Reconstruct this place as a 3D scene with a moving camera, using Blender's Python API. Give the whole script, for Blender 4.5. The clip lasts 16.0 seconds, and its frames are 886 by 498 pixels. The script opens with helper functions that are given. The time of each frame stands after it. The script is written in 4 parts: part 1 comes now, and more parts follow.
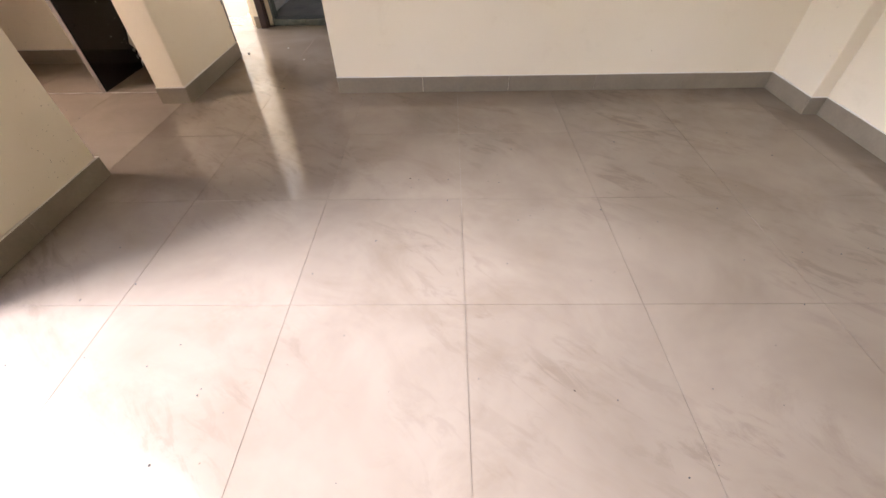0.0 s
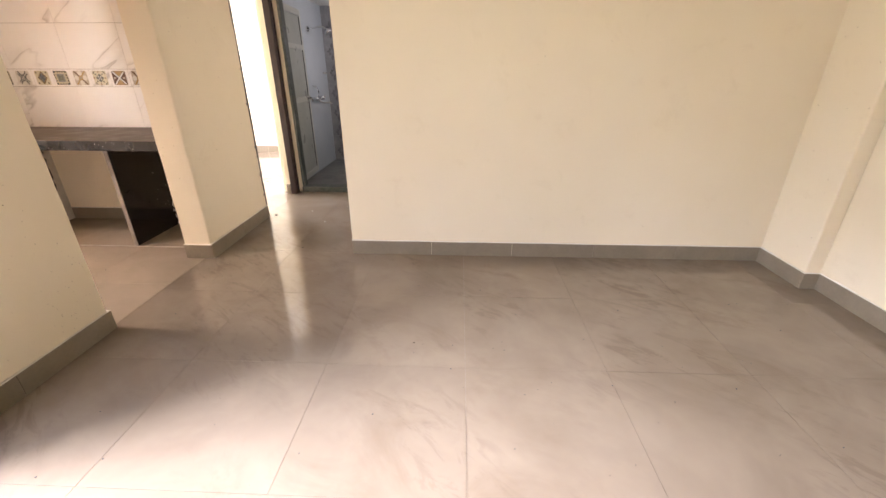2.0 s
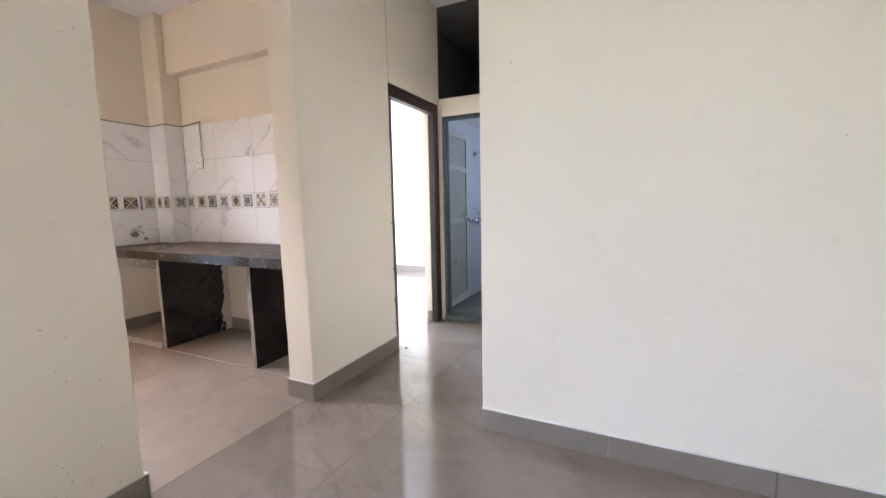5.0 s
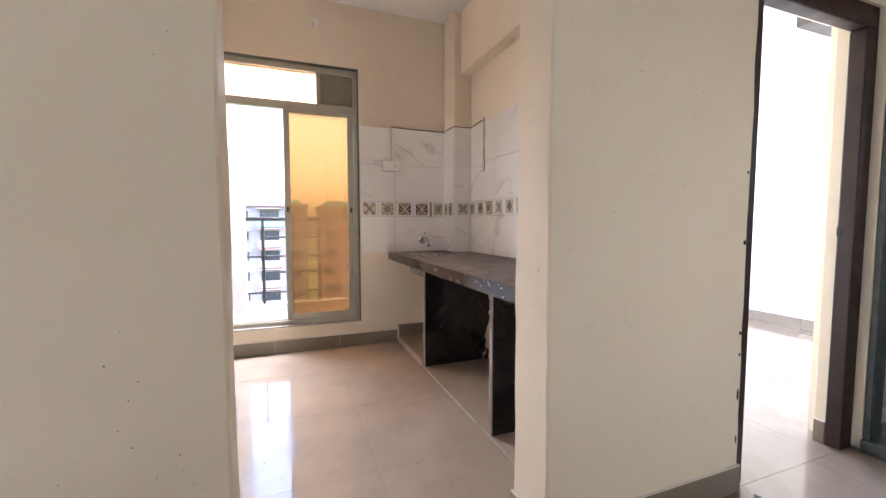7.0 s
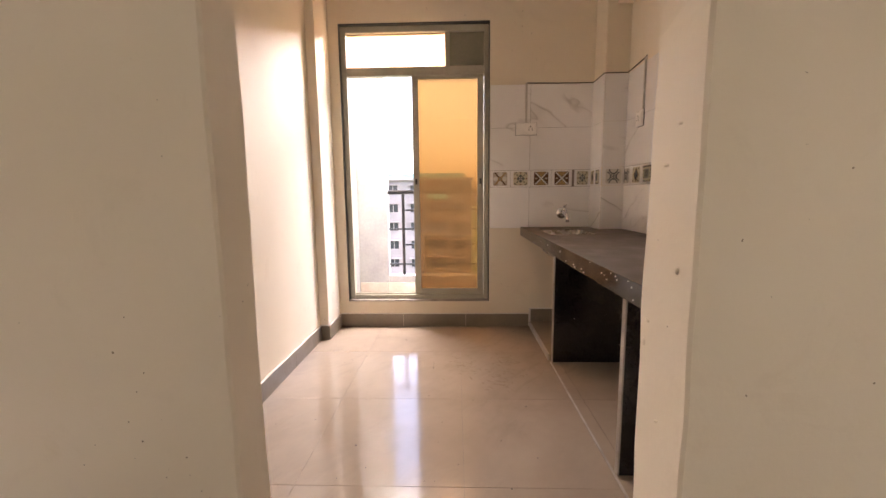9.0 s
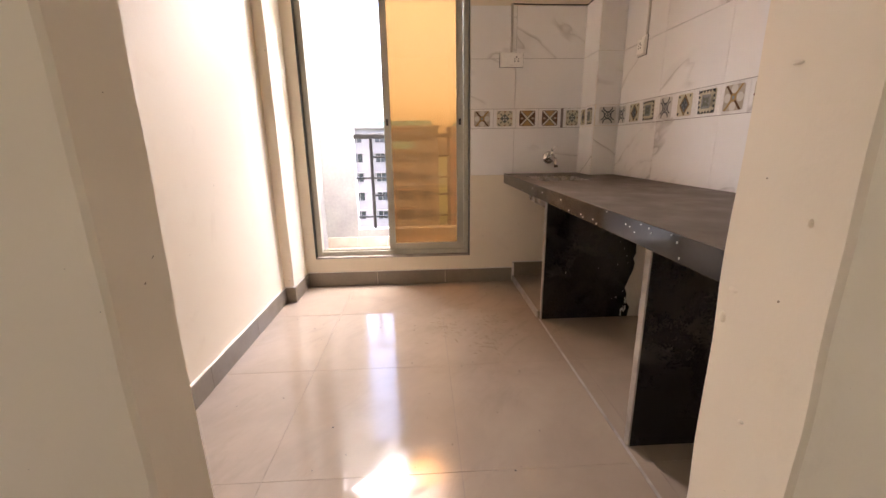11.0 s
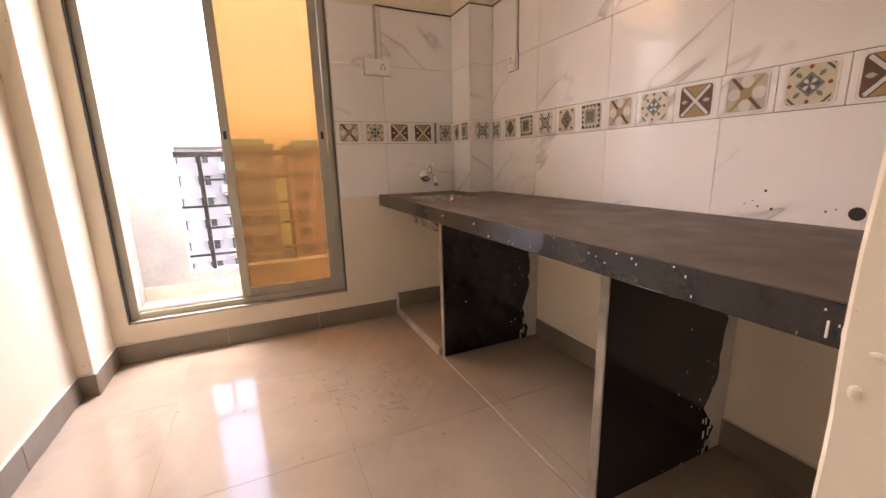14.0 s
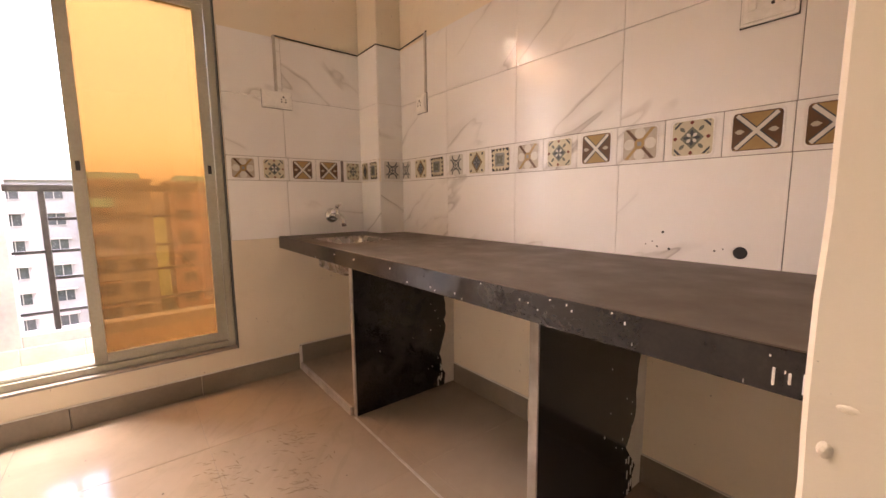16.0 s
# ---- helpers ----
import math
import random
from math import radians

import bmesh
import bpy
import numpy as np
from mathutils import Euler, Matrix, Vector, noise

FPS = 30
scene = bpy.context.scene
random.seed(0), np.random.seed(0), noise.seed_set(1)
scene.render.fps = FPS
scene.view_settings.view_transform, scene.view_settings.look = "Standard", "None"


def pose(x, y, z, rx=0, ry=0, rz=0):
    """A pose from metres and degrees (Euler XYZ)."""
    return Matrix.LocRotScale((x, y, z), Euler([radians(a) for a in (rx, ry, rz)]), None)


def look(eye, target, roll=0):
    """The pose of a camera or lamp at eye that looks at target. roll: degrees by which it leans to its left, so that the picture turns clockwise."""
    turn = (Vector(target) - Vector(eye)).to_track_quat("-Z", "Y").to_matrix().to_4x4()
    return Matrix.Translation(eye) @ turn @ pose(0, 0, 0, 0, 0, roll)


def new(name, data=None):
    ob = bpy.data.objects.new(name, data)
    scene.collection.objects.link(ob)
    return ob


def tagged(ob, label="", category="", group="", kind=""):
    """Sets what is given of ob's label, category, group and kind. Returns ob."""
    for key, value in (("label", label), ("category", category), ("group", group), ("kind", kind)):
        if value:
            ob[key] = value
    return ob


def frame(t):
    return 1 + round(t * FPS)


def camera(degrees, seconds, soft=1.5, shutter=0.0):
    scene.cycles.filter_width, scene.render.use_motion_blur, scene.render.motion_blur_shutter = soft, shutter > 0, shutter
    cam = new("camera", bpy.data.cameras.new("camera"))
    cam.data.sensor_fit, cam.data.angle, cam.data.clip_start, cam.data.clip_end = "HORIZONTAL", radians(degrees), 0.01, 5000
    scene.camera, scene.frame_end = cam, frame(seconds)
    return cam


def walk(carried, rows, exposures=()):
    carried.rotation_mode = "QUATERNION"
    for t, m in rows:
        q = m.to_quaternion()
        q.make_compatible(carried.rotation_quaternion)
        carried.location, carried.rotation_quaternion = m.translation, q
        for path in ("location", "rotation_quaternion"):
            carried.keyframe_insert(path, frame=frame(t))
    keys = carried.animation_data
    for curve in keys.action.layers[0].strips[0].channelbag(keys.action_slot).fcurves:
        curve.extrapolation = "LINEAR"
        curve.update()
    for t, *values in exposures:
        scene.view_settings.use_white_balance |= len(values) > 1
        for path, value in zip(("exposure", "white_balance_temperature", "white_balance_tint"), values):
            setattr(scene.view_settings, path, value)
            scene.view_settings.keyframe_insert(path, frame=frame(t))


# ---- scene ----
cam = camera(95.9, 16.0)
PATH = [
    (0, (0.069, 0.245, 1.096), (0.031, 1.673, -0.304), -1.4),
    (0.5, (0.058, 0.25, 1.098), (0.016, 1.732, -0.244), -1.1),
    (1, (0.061, 0.261, 1.116), (0.004, 1.839, -0.112), -0.8),
    (1.5, (0.063, 0.292, 1.147), (0.0, 1.996, 0.102), -0.3),
    (2, (0.075, 0.311, 1.175), (0.003, 2.135, 0.358), 0.1),
    (2.5, (0.08, 0.323, 1.209), (-0.002, 2.233, 0.624), 0.6),
    (3, (0.09, 0.333, 1.227), (-0.023, 2.279, 0.776), 0.7),
    (5.5, (-0.147, 1.43, 1.018), (-1.284, 3.068, 0.85), -1.2),
    (6, (-0.334, 1.662, 0.994), (-1.75, 3.068, 0.856), -1.0),
    (6.5, (-0.486, 1.837, 0.995), (-2.164, 2.917, 0.857), -0.7),
    (7, (-0.642, 2.028, 1.0), (-2.504, 2.747, 0.871), -0.0),
    (7.5, (-0.772, 2.097, 1.025), (-2.723, 2.501, 0.854), 0.4),
    (8, (-0.885, 2.174, 1.009), (-2.871, 2.331, 0.831), 0.2),
    (8.5, (-0.912, 2.259, 1.005), (-2.902, 2.258, 0.803), -0.2),
    (9, (-0.924, 2.322, 0.998), (-2.905, 2.256, 0.735), -0.6),
    (9.5, (-0.927, 2.331, 0.985), (-2.899, 2.248, 0.659), -0.9),
    (10, (-0.986, 2.307, 0.988), (-2.945, 2.285, 0.587), -1.0),
    (12.5, (-1.461, 2.209, 0.904), (-3.361, 2.478, 0.343), -2.1),
    (13, (-1.511, 2.195, 0.911), (-3.395, 2.608, 0.381), -2.1),
    (13.5, (-1.557, 2.156, 0.927), (-3.397, 2.775, 0.447), -1.7),
    (14, (-1.577, 2.144, 0.952), (-3.353, 2.954, 0.52), -1.5),
    (14.5, (-1.596, 2.139, 0.946), (-3.303, 3.115, 0.58), -1.0),
    (15, (-1.611, 2.129, 0.955), (-3.262, 3.21, 0.628), -0.9),
    (15.5, (-1.633, 2.132, 0.959), (-3.243, 3.284, 0.677), -0.7),
    (16, (-1.689, 2.17, 0.952), (-3.249, 3.398, 0.704), -0.6),
]
walk(cam, [(t, look(eye, target, roll)) for t, eye, target, roll in PATH],
     [(0, 4.95, 7000, 25), (1.5, 5.1, 7200, 25), (2.5, 5.3, 7500, 26), (3, 5.3, 6100, 23), (5.5, 5.3, 5500, 20), (6.5, 5.1, 5500, 19), (7.5, 4.9, 6300, 25), (9, 4.6, 7000, 27), (10, 4.65, 7000, 27), (12.5, 4.75, 6200, 21), (13, 4.75, 6200, 21), (14.5, 4.85, 7400, 32), (16, 4.95, 7600, 31)])

# ---- world, sun, large lights ----
world = bpy.data.worlds.new("sky")
scene.world = world
world.use_nodes = True
wn = world.node_tree
sky = wn.nodes.new("ShaderNodeTexSky")
sky.sky_type, sky.sun_disc = "NISHITA", False
sky.sun_elevation, sky.sun_rotation = radians(74), radians(23)
sky.dust_density, sky.air_density = 4.0, 1.2
wn.nodes["Background"].inputs["Strength"].default_value = 0.09
wn.links.new(sky.outputs[0], wn.nodes["Background"].inputs["Color"])
sun = new("sun", bpy.data.lights.new("sun", "SUN"))
sun.data.energy, sun.data.angle, sun.data.color = 0.5, radians(12), (1.0, 0.95, 0.86)
sun.matrix_world = look((5, 12, 45), (0, 0, 0))


def area_lamp(name, eye, target, w, h, watts, color):
    """A rectangular area lamp standing in for daylight."""
    ob = new(name, bpy.data.lights.new(name, "AREA"))
    ob.data.shape, ob.data.size, ob.data.size_y = "RECTANGLE", w, h
    ob.data.energy, ob.data.color = watts, color
    ob.matrix_world = look(eye, target)
    return ob


area_lamp("hall_daylight", (-1.72, -0.20, 1.25), (1.0, 0.10, 1.0), 0.7, 1.6, 0.92, (0.98, 0.98, 1.0))
pool = area_lamp("hall_skylight", (-4.5, -0.25, 3.9), (-0.2, 0.9, 0.0), 2.0, 1.5, 23.0, (0.78, 0.88, 1.0))
pool.data.spread = radians(100)
area_lamp("bedroom_daylight", (-3.85, 5.1, 1.35), (0, 5.1, 1.0), 1.6, 1.4, 5.5, (0.84, 0.92, 1.0))
# lamp for an unseen bathroom window; the wall behind it is solid
area_lamp("bath_daylight", (-0.66, 5.35, 1.45), (-2, 5.3, 1.3), 0.5, 0.5, 0.09, (0.85, 0.93, 1.0))
# added fill for the kitchen, hidden under the balcony soffit above the window head
area_lamp("balcony_daylight", (-4.84, 2.3, 2.66), (-2.3, 3.5, 1.8), 1.9, 0.55, 30.0, (1.0, 0.97, 0.93))


# ---- materials ----
def material(name, rough=0.5, metal=0.0):
    m = bpy.data.materials.new(name)
    m.use_nodes = True
    b = m.node_tree.nodes["Principled BSDF"]
    b.inputs["Roughness"].default_value, b.inputs["Metallic"].default_value = rough, metal
    return m, m.node_tree, b


def noise_node(nt, scale, detail=5.0, rough=0.55, distort=0.0, stretch=None):
    tc = nt.nodes.new("ShaderNodeTexCoord")
    n = nt.nodes.new("ShaderNodeTexNoise")
    n.inputs["Scale"].default_value, n.inputs["Detail"].default_value = scale, detail
    n.inputs["Roughness"].default_value, n.inputs["Distortion"].default_value = rough, distort
    geo = nt.nodes.new("ShaderNodeNewGeometry")
    src = geo.outputs["Position"]
    if stretch:
        mp = nt.nodes.new("ShaderNodeMapping")
        mp.vector_type = "TEXTURE"
        mp.inputs["Scale"].default_value = [1 / v for v in stretch[:3]]
        mp.inputs["Rotation"].default_value = (0, 0, radians(-stretch[3]))
        nt.links.new(src, mp.inputs[0])
        src = mp.outputs[0]
    nt.links.new(src, n.inputs["Vector"])
    return n.outputs["Fac"]


def ramp(nt, fac, *stops):
    r = nt.nodes.new("ShaderNodeValToRGB")
    e = r.color_ramp.elements
    while len(e) < len(stops):
        e.new(0.5)
    for el, (p, c) in zip(e, stops):
        el.position = p
        el.color = (*c, 1) if isinstance(c, tuple) else (c, c, c, 1)
    nt.links.new(fac, r.inputs[0])
    return r.outputs[0]


def blend(nt, fac, a, b, kind="MIX"):
    m = nt.nodes.new("ShaderNodeMix")
    m.data_type, m.blend_type = "RGBA", kind
    for sock, v in ((m.inputs[0], fac), (m.inputs[6], a), (m.inputs[7], b)):
        if isinstance(v, (int, float)):
            sock.default_value = v
        elif isinstance(v, tuple):
            sock.default_value = (*v, 1)
        else:
            nt.links.new(v, sock)
    return m.outputs[2]


def bump(nt, b, fac, strength, dist=0.002):
    n = nt.nodes.new("ShaderNodeBump")
    n.inputs["Strength"].default_value, n.inputs["Distance"].default_value = strength, dist
    nt.links.new(fac, n.inputs["Height"])
    nt.links.new(n.outputs[0], b.inputs["Normal"])


def mottled(name, dark, light, scale=3.0, rough=0.6, fine=60.0, relief=0.15, metal=0.0, rough_span=0.1):
    """A surface with broad blotches and fine grain."""
    m, nt, b = material(name, rough, metal)
    broad = ramp(nt, noise_node(nt, scale), (0.3, dark), (0.7, light))
    grain = ramp(nt, noise_node(nt, fine, 3), (0.3, 0.86), (0.7, 1.0))
    nt.links.new(blend(nt, 0.6, broad, grain, "MULTIPLY"), b.inputs["Base Color"])
    nt.links.new(ramp(nt, noise_node(nt, scale * 2.3), (0.3, max(rough - rough_span, 0.02)), (0.7, min(rough + rough_span, 1.0))), b.inputs["Roughness"])
    bump(nt, b, noise_node(nt, fine * 1.5, 4), relief)
    return m


def painted_wall(name, dark, light):
    """Distemper on uneven plaster, with specks and scuffs."""
    m, nt, b = material(name, 0.62)
    broad = ramp(nt, noise_node(nt, 0.9, 3), (0.3, dark), (0.7, light))
    scuff = ramp(nt, noise_node(nt, 5.0, 6, 0.7, 0.6), (0.30, (0.80, 0.76, 0.70)), (0.42, (1, 1, 1)))
    col = blend(nt, 0.22, broad, scuff, "MULTIPLY")
    specks = ramp(nt, noise_node(nt, 75.0, 2, 0.4), (0.205, (0.30, 0.25, 0.20)), (0.225, (1, 1, 1)))
    col = blend(nt, 0.9, col, specks, "MULTIPLY")
    nt.links.new(col, b.inputs["Base Color"])
    h = blend(nt, 0.25, noise_node(nt, 4.5, 3), noise_node(nt, 90, 3))
    bump(nt, b, h, 0.35, 0.004)
    return m


def floor_tile(name, dark, light, smear, gloss):
    """Polished vitrified tile with dried wash marks and dust."""
    m, nt, b = material(name, 0.15)
    oi = nt.nodes.new("ShaderNodeObjectInfo")
    base = ramp(nt, noise_node(nt, 2.2, 4, 0.6, 0.4), (0.3, dark), (0.7, light))
    tone = ramp(nt, oi.outputs["Random"], (0.0, 0.95), (1.0, 1.0))
    base = blend(nt, 1.0, base, tone, "MULTIPLY")
    wash = noise_node(nt, 2.2, 8, 0.70, 0.9, (1.0, 1.7, 1.0, 32))
    patches = ramp(nt, noise_node(nt, 1.1, 3, 0.6, 0.4), (0.40, 0.1), (0.62, 1.0))
    base = blend(nt, blend(nt, 1.0, ramp(nt, wash, (0.48, 0.0), (0.64, smear)), patches, "MULTIPLY"), base, (0.15, 0.112, 0.08))
    strokes = noise_node(nt, 5.0, 6, 0.7, 0.8, (0.9, 3.0, 1.0, 40))
    area = ramp(nt, noise_node(nt, 1.3, 2), (0.45, 0.0), (0.6, smear * 0.45))
    base = blend(nt, blend(nt, 1.0, ramp(nt, strokes, (0.52, 0.0), (0.60, 1.0)), area, "MULTIPLY"), base, (0.09, 0.065, 0.045))
    specks = ramp(nt, noise_node(nt, 30.0, 2, 0.4), (0.19, (0.12, 0.1, 0.08)), (0.205, (1, 1, 1)))
    base = blend(nt, 0.9, base, specks, "MULTIPLY")
    nt.links.new(base, b.inputs["Base Color"])
    nt.links.new(ramp(nt, wash, (0.40, gloss), (0.62, gloss + 0.16)), b.inputs["Roughness"])
    b.inputs["Specular IOR Level"].default_value = 0.6
    bump(nt, b, noise_node(nt, 2.0, 2), 0.05, 0.01)
    return m


def marble_tile(name):
    """Glazed white wall tile with grey veins."""
    m, nt, b = material(name, 0.09)
    oi = nt.nodes.new("ShaderNodeObjectInfo")
    geo = nt.nodes.new("ShaderNodeNewGeometry")
    mp = nt.nodes.new("ShaderNodeMapping")
    mp.vector_type = "TEXTURE"
    mp.inputs["Rotation"].default_value = (radians(-22), radians(-32), 0)
    mp.inputs["Scale"].default_value = (1.7, 1.5, 0.5)
    nt.links.new(geo.outputs["Position"], mp.inputs[0])
    off = nt.nodes.new("ShaderNodeVectorMath")
    off.operation = "ADD"
    nt.links.new(mp.outputs[0], off.inputs[0])
    sc = nt.nodes.new("ShaderNodeMath")
    sc.operation = "MULTIPLY"
    sc.inputs[1].default_value = 9.0
    nt.links.new(oi.outputs["Random"], sc.inputs[0])
    nt.links.new(sc.outputs[0], off.inputs[1])
    n = nt.nodes.new("ShaderNodeTexNoise")
    n.inputs["Scale"].default_value, n.inputs["Detail"].default_value = 1.15, 4
    n.inputs["Roughness"].default_value, n.inputs["Distortion"].default_value = 0.5, 0.25
    nt.links.new(off.outputs[0], n.inputs["Vector"])
    vein = ramp(nt, n.outputs["Fac"], (0.482, 0.0), (0.497, 0.75), (0.500, 1.0), (0.504, 0.25), (0.530, 0.0))
    patch = ramp(nt, noise_node(nt, 2.6, 3), (0.42, 0.0), (0.62, 0.75))
    amount = blend(nt, 1.0, vein, patch, "MULTIPLY")
    body = ramp(nt, noise_node(nt, 1.6, 3), (0.3, (0.80, 0.78, 0.755)), (0.7, (0.87, 0.855, 0.84)))
    nt.links.new(blend(nt, amount, body, (0.30, 0.26, 0.23)), b.inputs["Base Color"])
    nt.links.new(ramp(nt, noise_node(nt, 9, 4), (0.3, 0.06), (0.7, 0.13)), b.inputs["Roughness"])
    return m


def granite(name, dusty):
    m, nt, b = material(name, 0.12)
    g = ramp(nt, noise_node(nt, 140, 4, 0.7), (0.35, (0.008, 0.008, 0.010)), (0.75, (0.018, 0.017, 0.019)))
    dust = ramp(nt, noise_node(nt, 7, 7, 0.65, 0.5), (0.40, 0.0), (0.75, dusty))
    nt.links.new(blend(nt, dust, g, (0.16, 0.125, 0.10)), b.inputs["Base Color"])
    nt.links.new(ramp(nt, dust, (0.0, 0.10), (0.6, 0.5)), b.inputs["Roughness"])
    return m


def tinted_glass(name, tint, gloss=0.06, veil=0.0):
    m = bpy.data.materials.new(name)
    m.use_nodes = True
    nt = m.node_tree
    nt.nodes.remove(nt.nodes["Principled BSDF"])
    tr = nt.nodes.new("ShaderNodeBsdfTransparent")
    tr.inputs[0].default_value = (*tint, 1)
    gl = nt.nodes.new("ShaderNodeBsdfGlossy")
    gl.inputs["Roughness"].default_value = 0.03
    df = nt.nodes.new("ShaderNodeBsdfTranslucent")
    df.inputs[0].default_value = (*tint, 1)
    mv = nt.nodes.new("ShaderNodeMixShader")
    mv.inputs[0].default_value = veil
    nt.links.new(tr.outputs[0], mv.inputs[1])
    nt.links.new(df.outputs[0], mv.inputs[2])
    mx = nt.nodes.new("ShaderNodeMixShader")
    mx.inputs[0].default_value = gloss
    nt.links.new(mv.outputs[0], mx.inputs[1])
    nt.links.new(gl.outputs[0], mx.inputs[2])
    nt.links.new(mx.outputs[0], nt.nodes["Material Output"].inputs[0])
    return m


PAINT = painted_wall("cream_paint", (0.75, 0.663, 0.52), (0.81, 0.728, 0.59))
CEIL = mottled("ceiling_white", (0.74, 0.73, 0.70), (0.80, 0.79, 0.76), 1.2, 0.8)
# one tile in two tones: dimmer hall and brighter kitchen put into the colour
TILE_HALL_DIM = floor_tile("hall_tile_dim", (0.185, 0.146, 0.112), (0.24, 0.195, 0.154), 0.6, 0.025)
TILE_KIT_LIT = floor_tile("kitchen_tile_lit", (0.27, 0.217, 0.168), (0.33, 0.272, 0.214), 0.22, 0.04)
GROUT = mottled("grout", (0.16, 0.13, 0.11), (0.24, 0.20, 0.17), 8, 0.9)
SKIRT = mottled("skirting_tile", (0.195, 0.162, 0.12), (0.255, 0.215, 0.165), 4, 0.38)
MARBLE = marble_tile("marble_tile")
GRAN = granite("black_granite", 0.2)
SLAB = granite("dark_stone_panel", 0.10)
DUST = mottled("dusty_top", (0.074, 0.054, 0.038), (0.105, 0.078, 0.056), 3.5, 0.55, 45, 0.1)
EDGE = mottled("cut_stone_edge", (0.24, 0.21, 0.18), (0.40, 0.36, 0.32), 12, 0.6)
PLASTER = mottled("white_plaster", (0.66, 0.62, 0.56), (0.78, 0.75, 0.70), 6, 0.8)
STEEL = mottled("steel", (0.55, 0.53, 0.50), (0.68, 0.66, 0.63), 9, 0.22, 120, 0.03, 1.0)
CHROME = mottled("chrome", (0.70, 0.70, 0.70), (0.80, 0.80, 0.80), 9, 0.10, 80, 0.0, 1.0, 0.04)
ALU = mottled("painted_aluminium", (0.36, 0.345, 0.27), (0.44, 0.42, 0.335), 5, 0.42, 80, 0.04)
PANEL = mottled("grey_green_panel", (0.20, 0.20, 0.15), (0.26, 0.255, 0.19), 5, 0.5)
REVEAL = mottled("granite_reveal", (0.035, 0.045, 0.042), (0.085, 0.10, 0.09), 25, 0.35)
WOOD = mottled("brown_door_frame", (0.016, 0.006, 0.004), (0.030, 0.011, 0.008), 6, 0.5)
PVC = mottled("grey_door_panel", (0.42, 0.44, 0.41), (0.50, 0.52, 0.49), 3, 0.35, 50, 0.02)
PVC_FRAME = mottled("door_stile", (0.58, 0.59, 0.55), (0.66, 0.67, 0.63), 3, 0.35, 50, 0.02)
DARK = mottled("dark_gap", (0.012, 0.012, 0.012), (0.02, 0.02, 0.02), 9, 0.5)
IRON = mottled("black_iron", (0.012, 0.012, 0.013), (0.03, 0.028, 0.028), 20, 0.45)
PLASTIC = mottled("white_plastic", (0.84, 0.82, 0.78), (0.90, 0.88, 0.85), 5, 0.3, 60, 0.02)
AMBER = tinted_glass("amber_glass", (0.40, 0.28, 0.155), 0.05, 0.13)
PEACH = tinted_glass("frosted_transom_glass", (0.50, 0.36, 0.24), 0.06, 0.3)
OUTWALL = mottled("white_outside_wall", (0.29, 0.305, 0.32), (0.41, 0.425, 0.44), 2.5, 0.8, 40, 0.3)
BATHW = mottled("pale_bath_tile", (0.66, 0.72, 0.78), (0.72, 0.77, 0.82), 3, 0.15, 60, 0.0)
BATHG = mottled("grey_bath_tile", (0.36, 0.36, 0.38), (0.46, 0.46, 0.48), 7, 0.25, 60, 0.0)
BATHM = mottled("bath_motif", (0.20, 0.20, 0.21), (0.30, 0.29, 0.30), 22, 0.3, 60, 0.0)
BATHF = mottled("bath_floor", (0.20, 0.20, 0.20), (0.28, 0.28, 0.27), 5, 0.65)
# grey takes in both the grime and the shadow along the conduit
CONDUIT = mottled("grimy_shaded_conduit", (0.46, 0.43, 0.39), (0.62, 0.59, 0.54), 12, 0.4, 60, 0.02)
WHITE = mottled("white_drip", (0.72, 0.71, 0.68), (0.80, 0.79, 0.77), 30, 0.5)


def glaze(name, c):
    return mottled(name, tuple(v * 0.85 for v in c), c, 18, 0.16, 90, 0.0)


G_BROWN, G_TAN = glaze("glaze_brown", (0.12, 0.06, 0.03)), glaze("glaze_tan", (0.40, 0.26, 0.11))
G_CREAM, G_SLATE = glaze("glaze_cream", (0.66, 0.60, 0.44)), glaze("glaze_slate", (0.06, 0.07, 0.08))
G_WHITE, G_SAGE = glaze("glaze_white", (0.72, 0.69, 0.63)), glaze("glaze_sage", (0.17, 0.18, 0.15))
G_BEIGE, G_GREY = glaze("glaze_beige", (0.50, 0.44, 0.36)), glaze("glaze_grey", (0.28, 0.29, 0.29))
G_RED = glaze("glaze_red", (0.20, 0.05, 0.035))


# ---- building helpers ----
def box(bm, x0, y0, z0, x1, y1, z1, bevel=0.0, mat=0):
    m = Matrix.LocRotScale(((x0 + x1) / 2, (y0 + y1) / 2, (z0 + z1) / 2), None, (abs(x1 - x0), abs(y1 - y0), abs(z1 - z0)))
    r = bmesh.ops.create_cube(bm, size=1, matrix=m)
    faces = {f for v in r["verts"] for f in v.link_faces}
    if bevel:
        edges = {e for v in r["verts"] for e in v.link_edges}
        out = bmesh.ops.bevel(bm, geom=list(edges), offset=bevel, segments=2, affect="EDGES", profile=0.5)
        faces = set(out["faces"]) | {f for f in faces if f.is_valid}
    for f in faces:
        f.material_index = mat


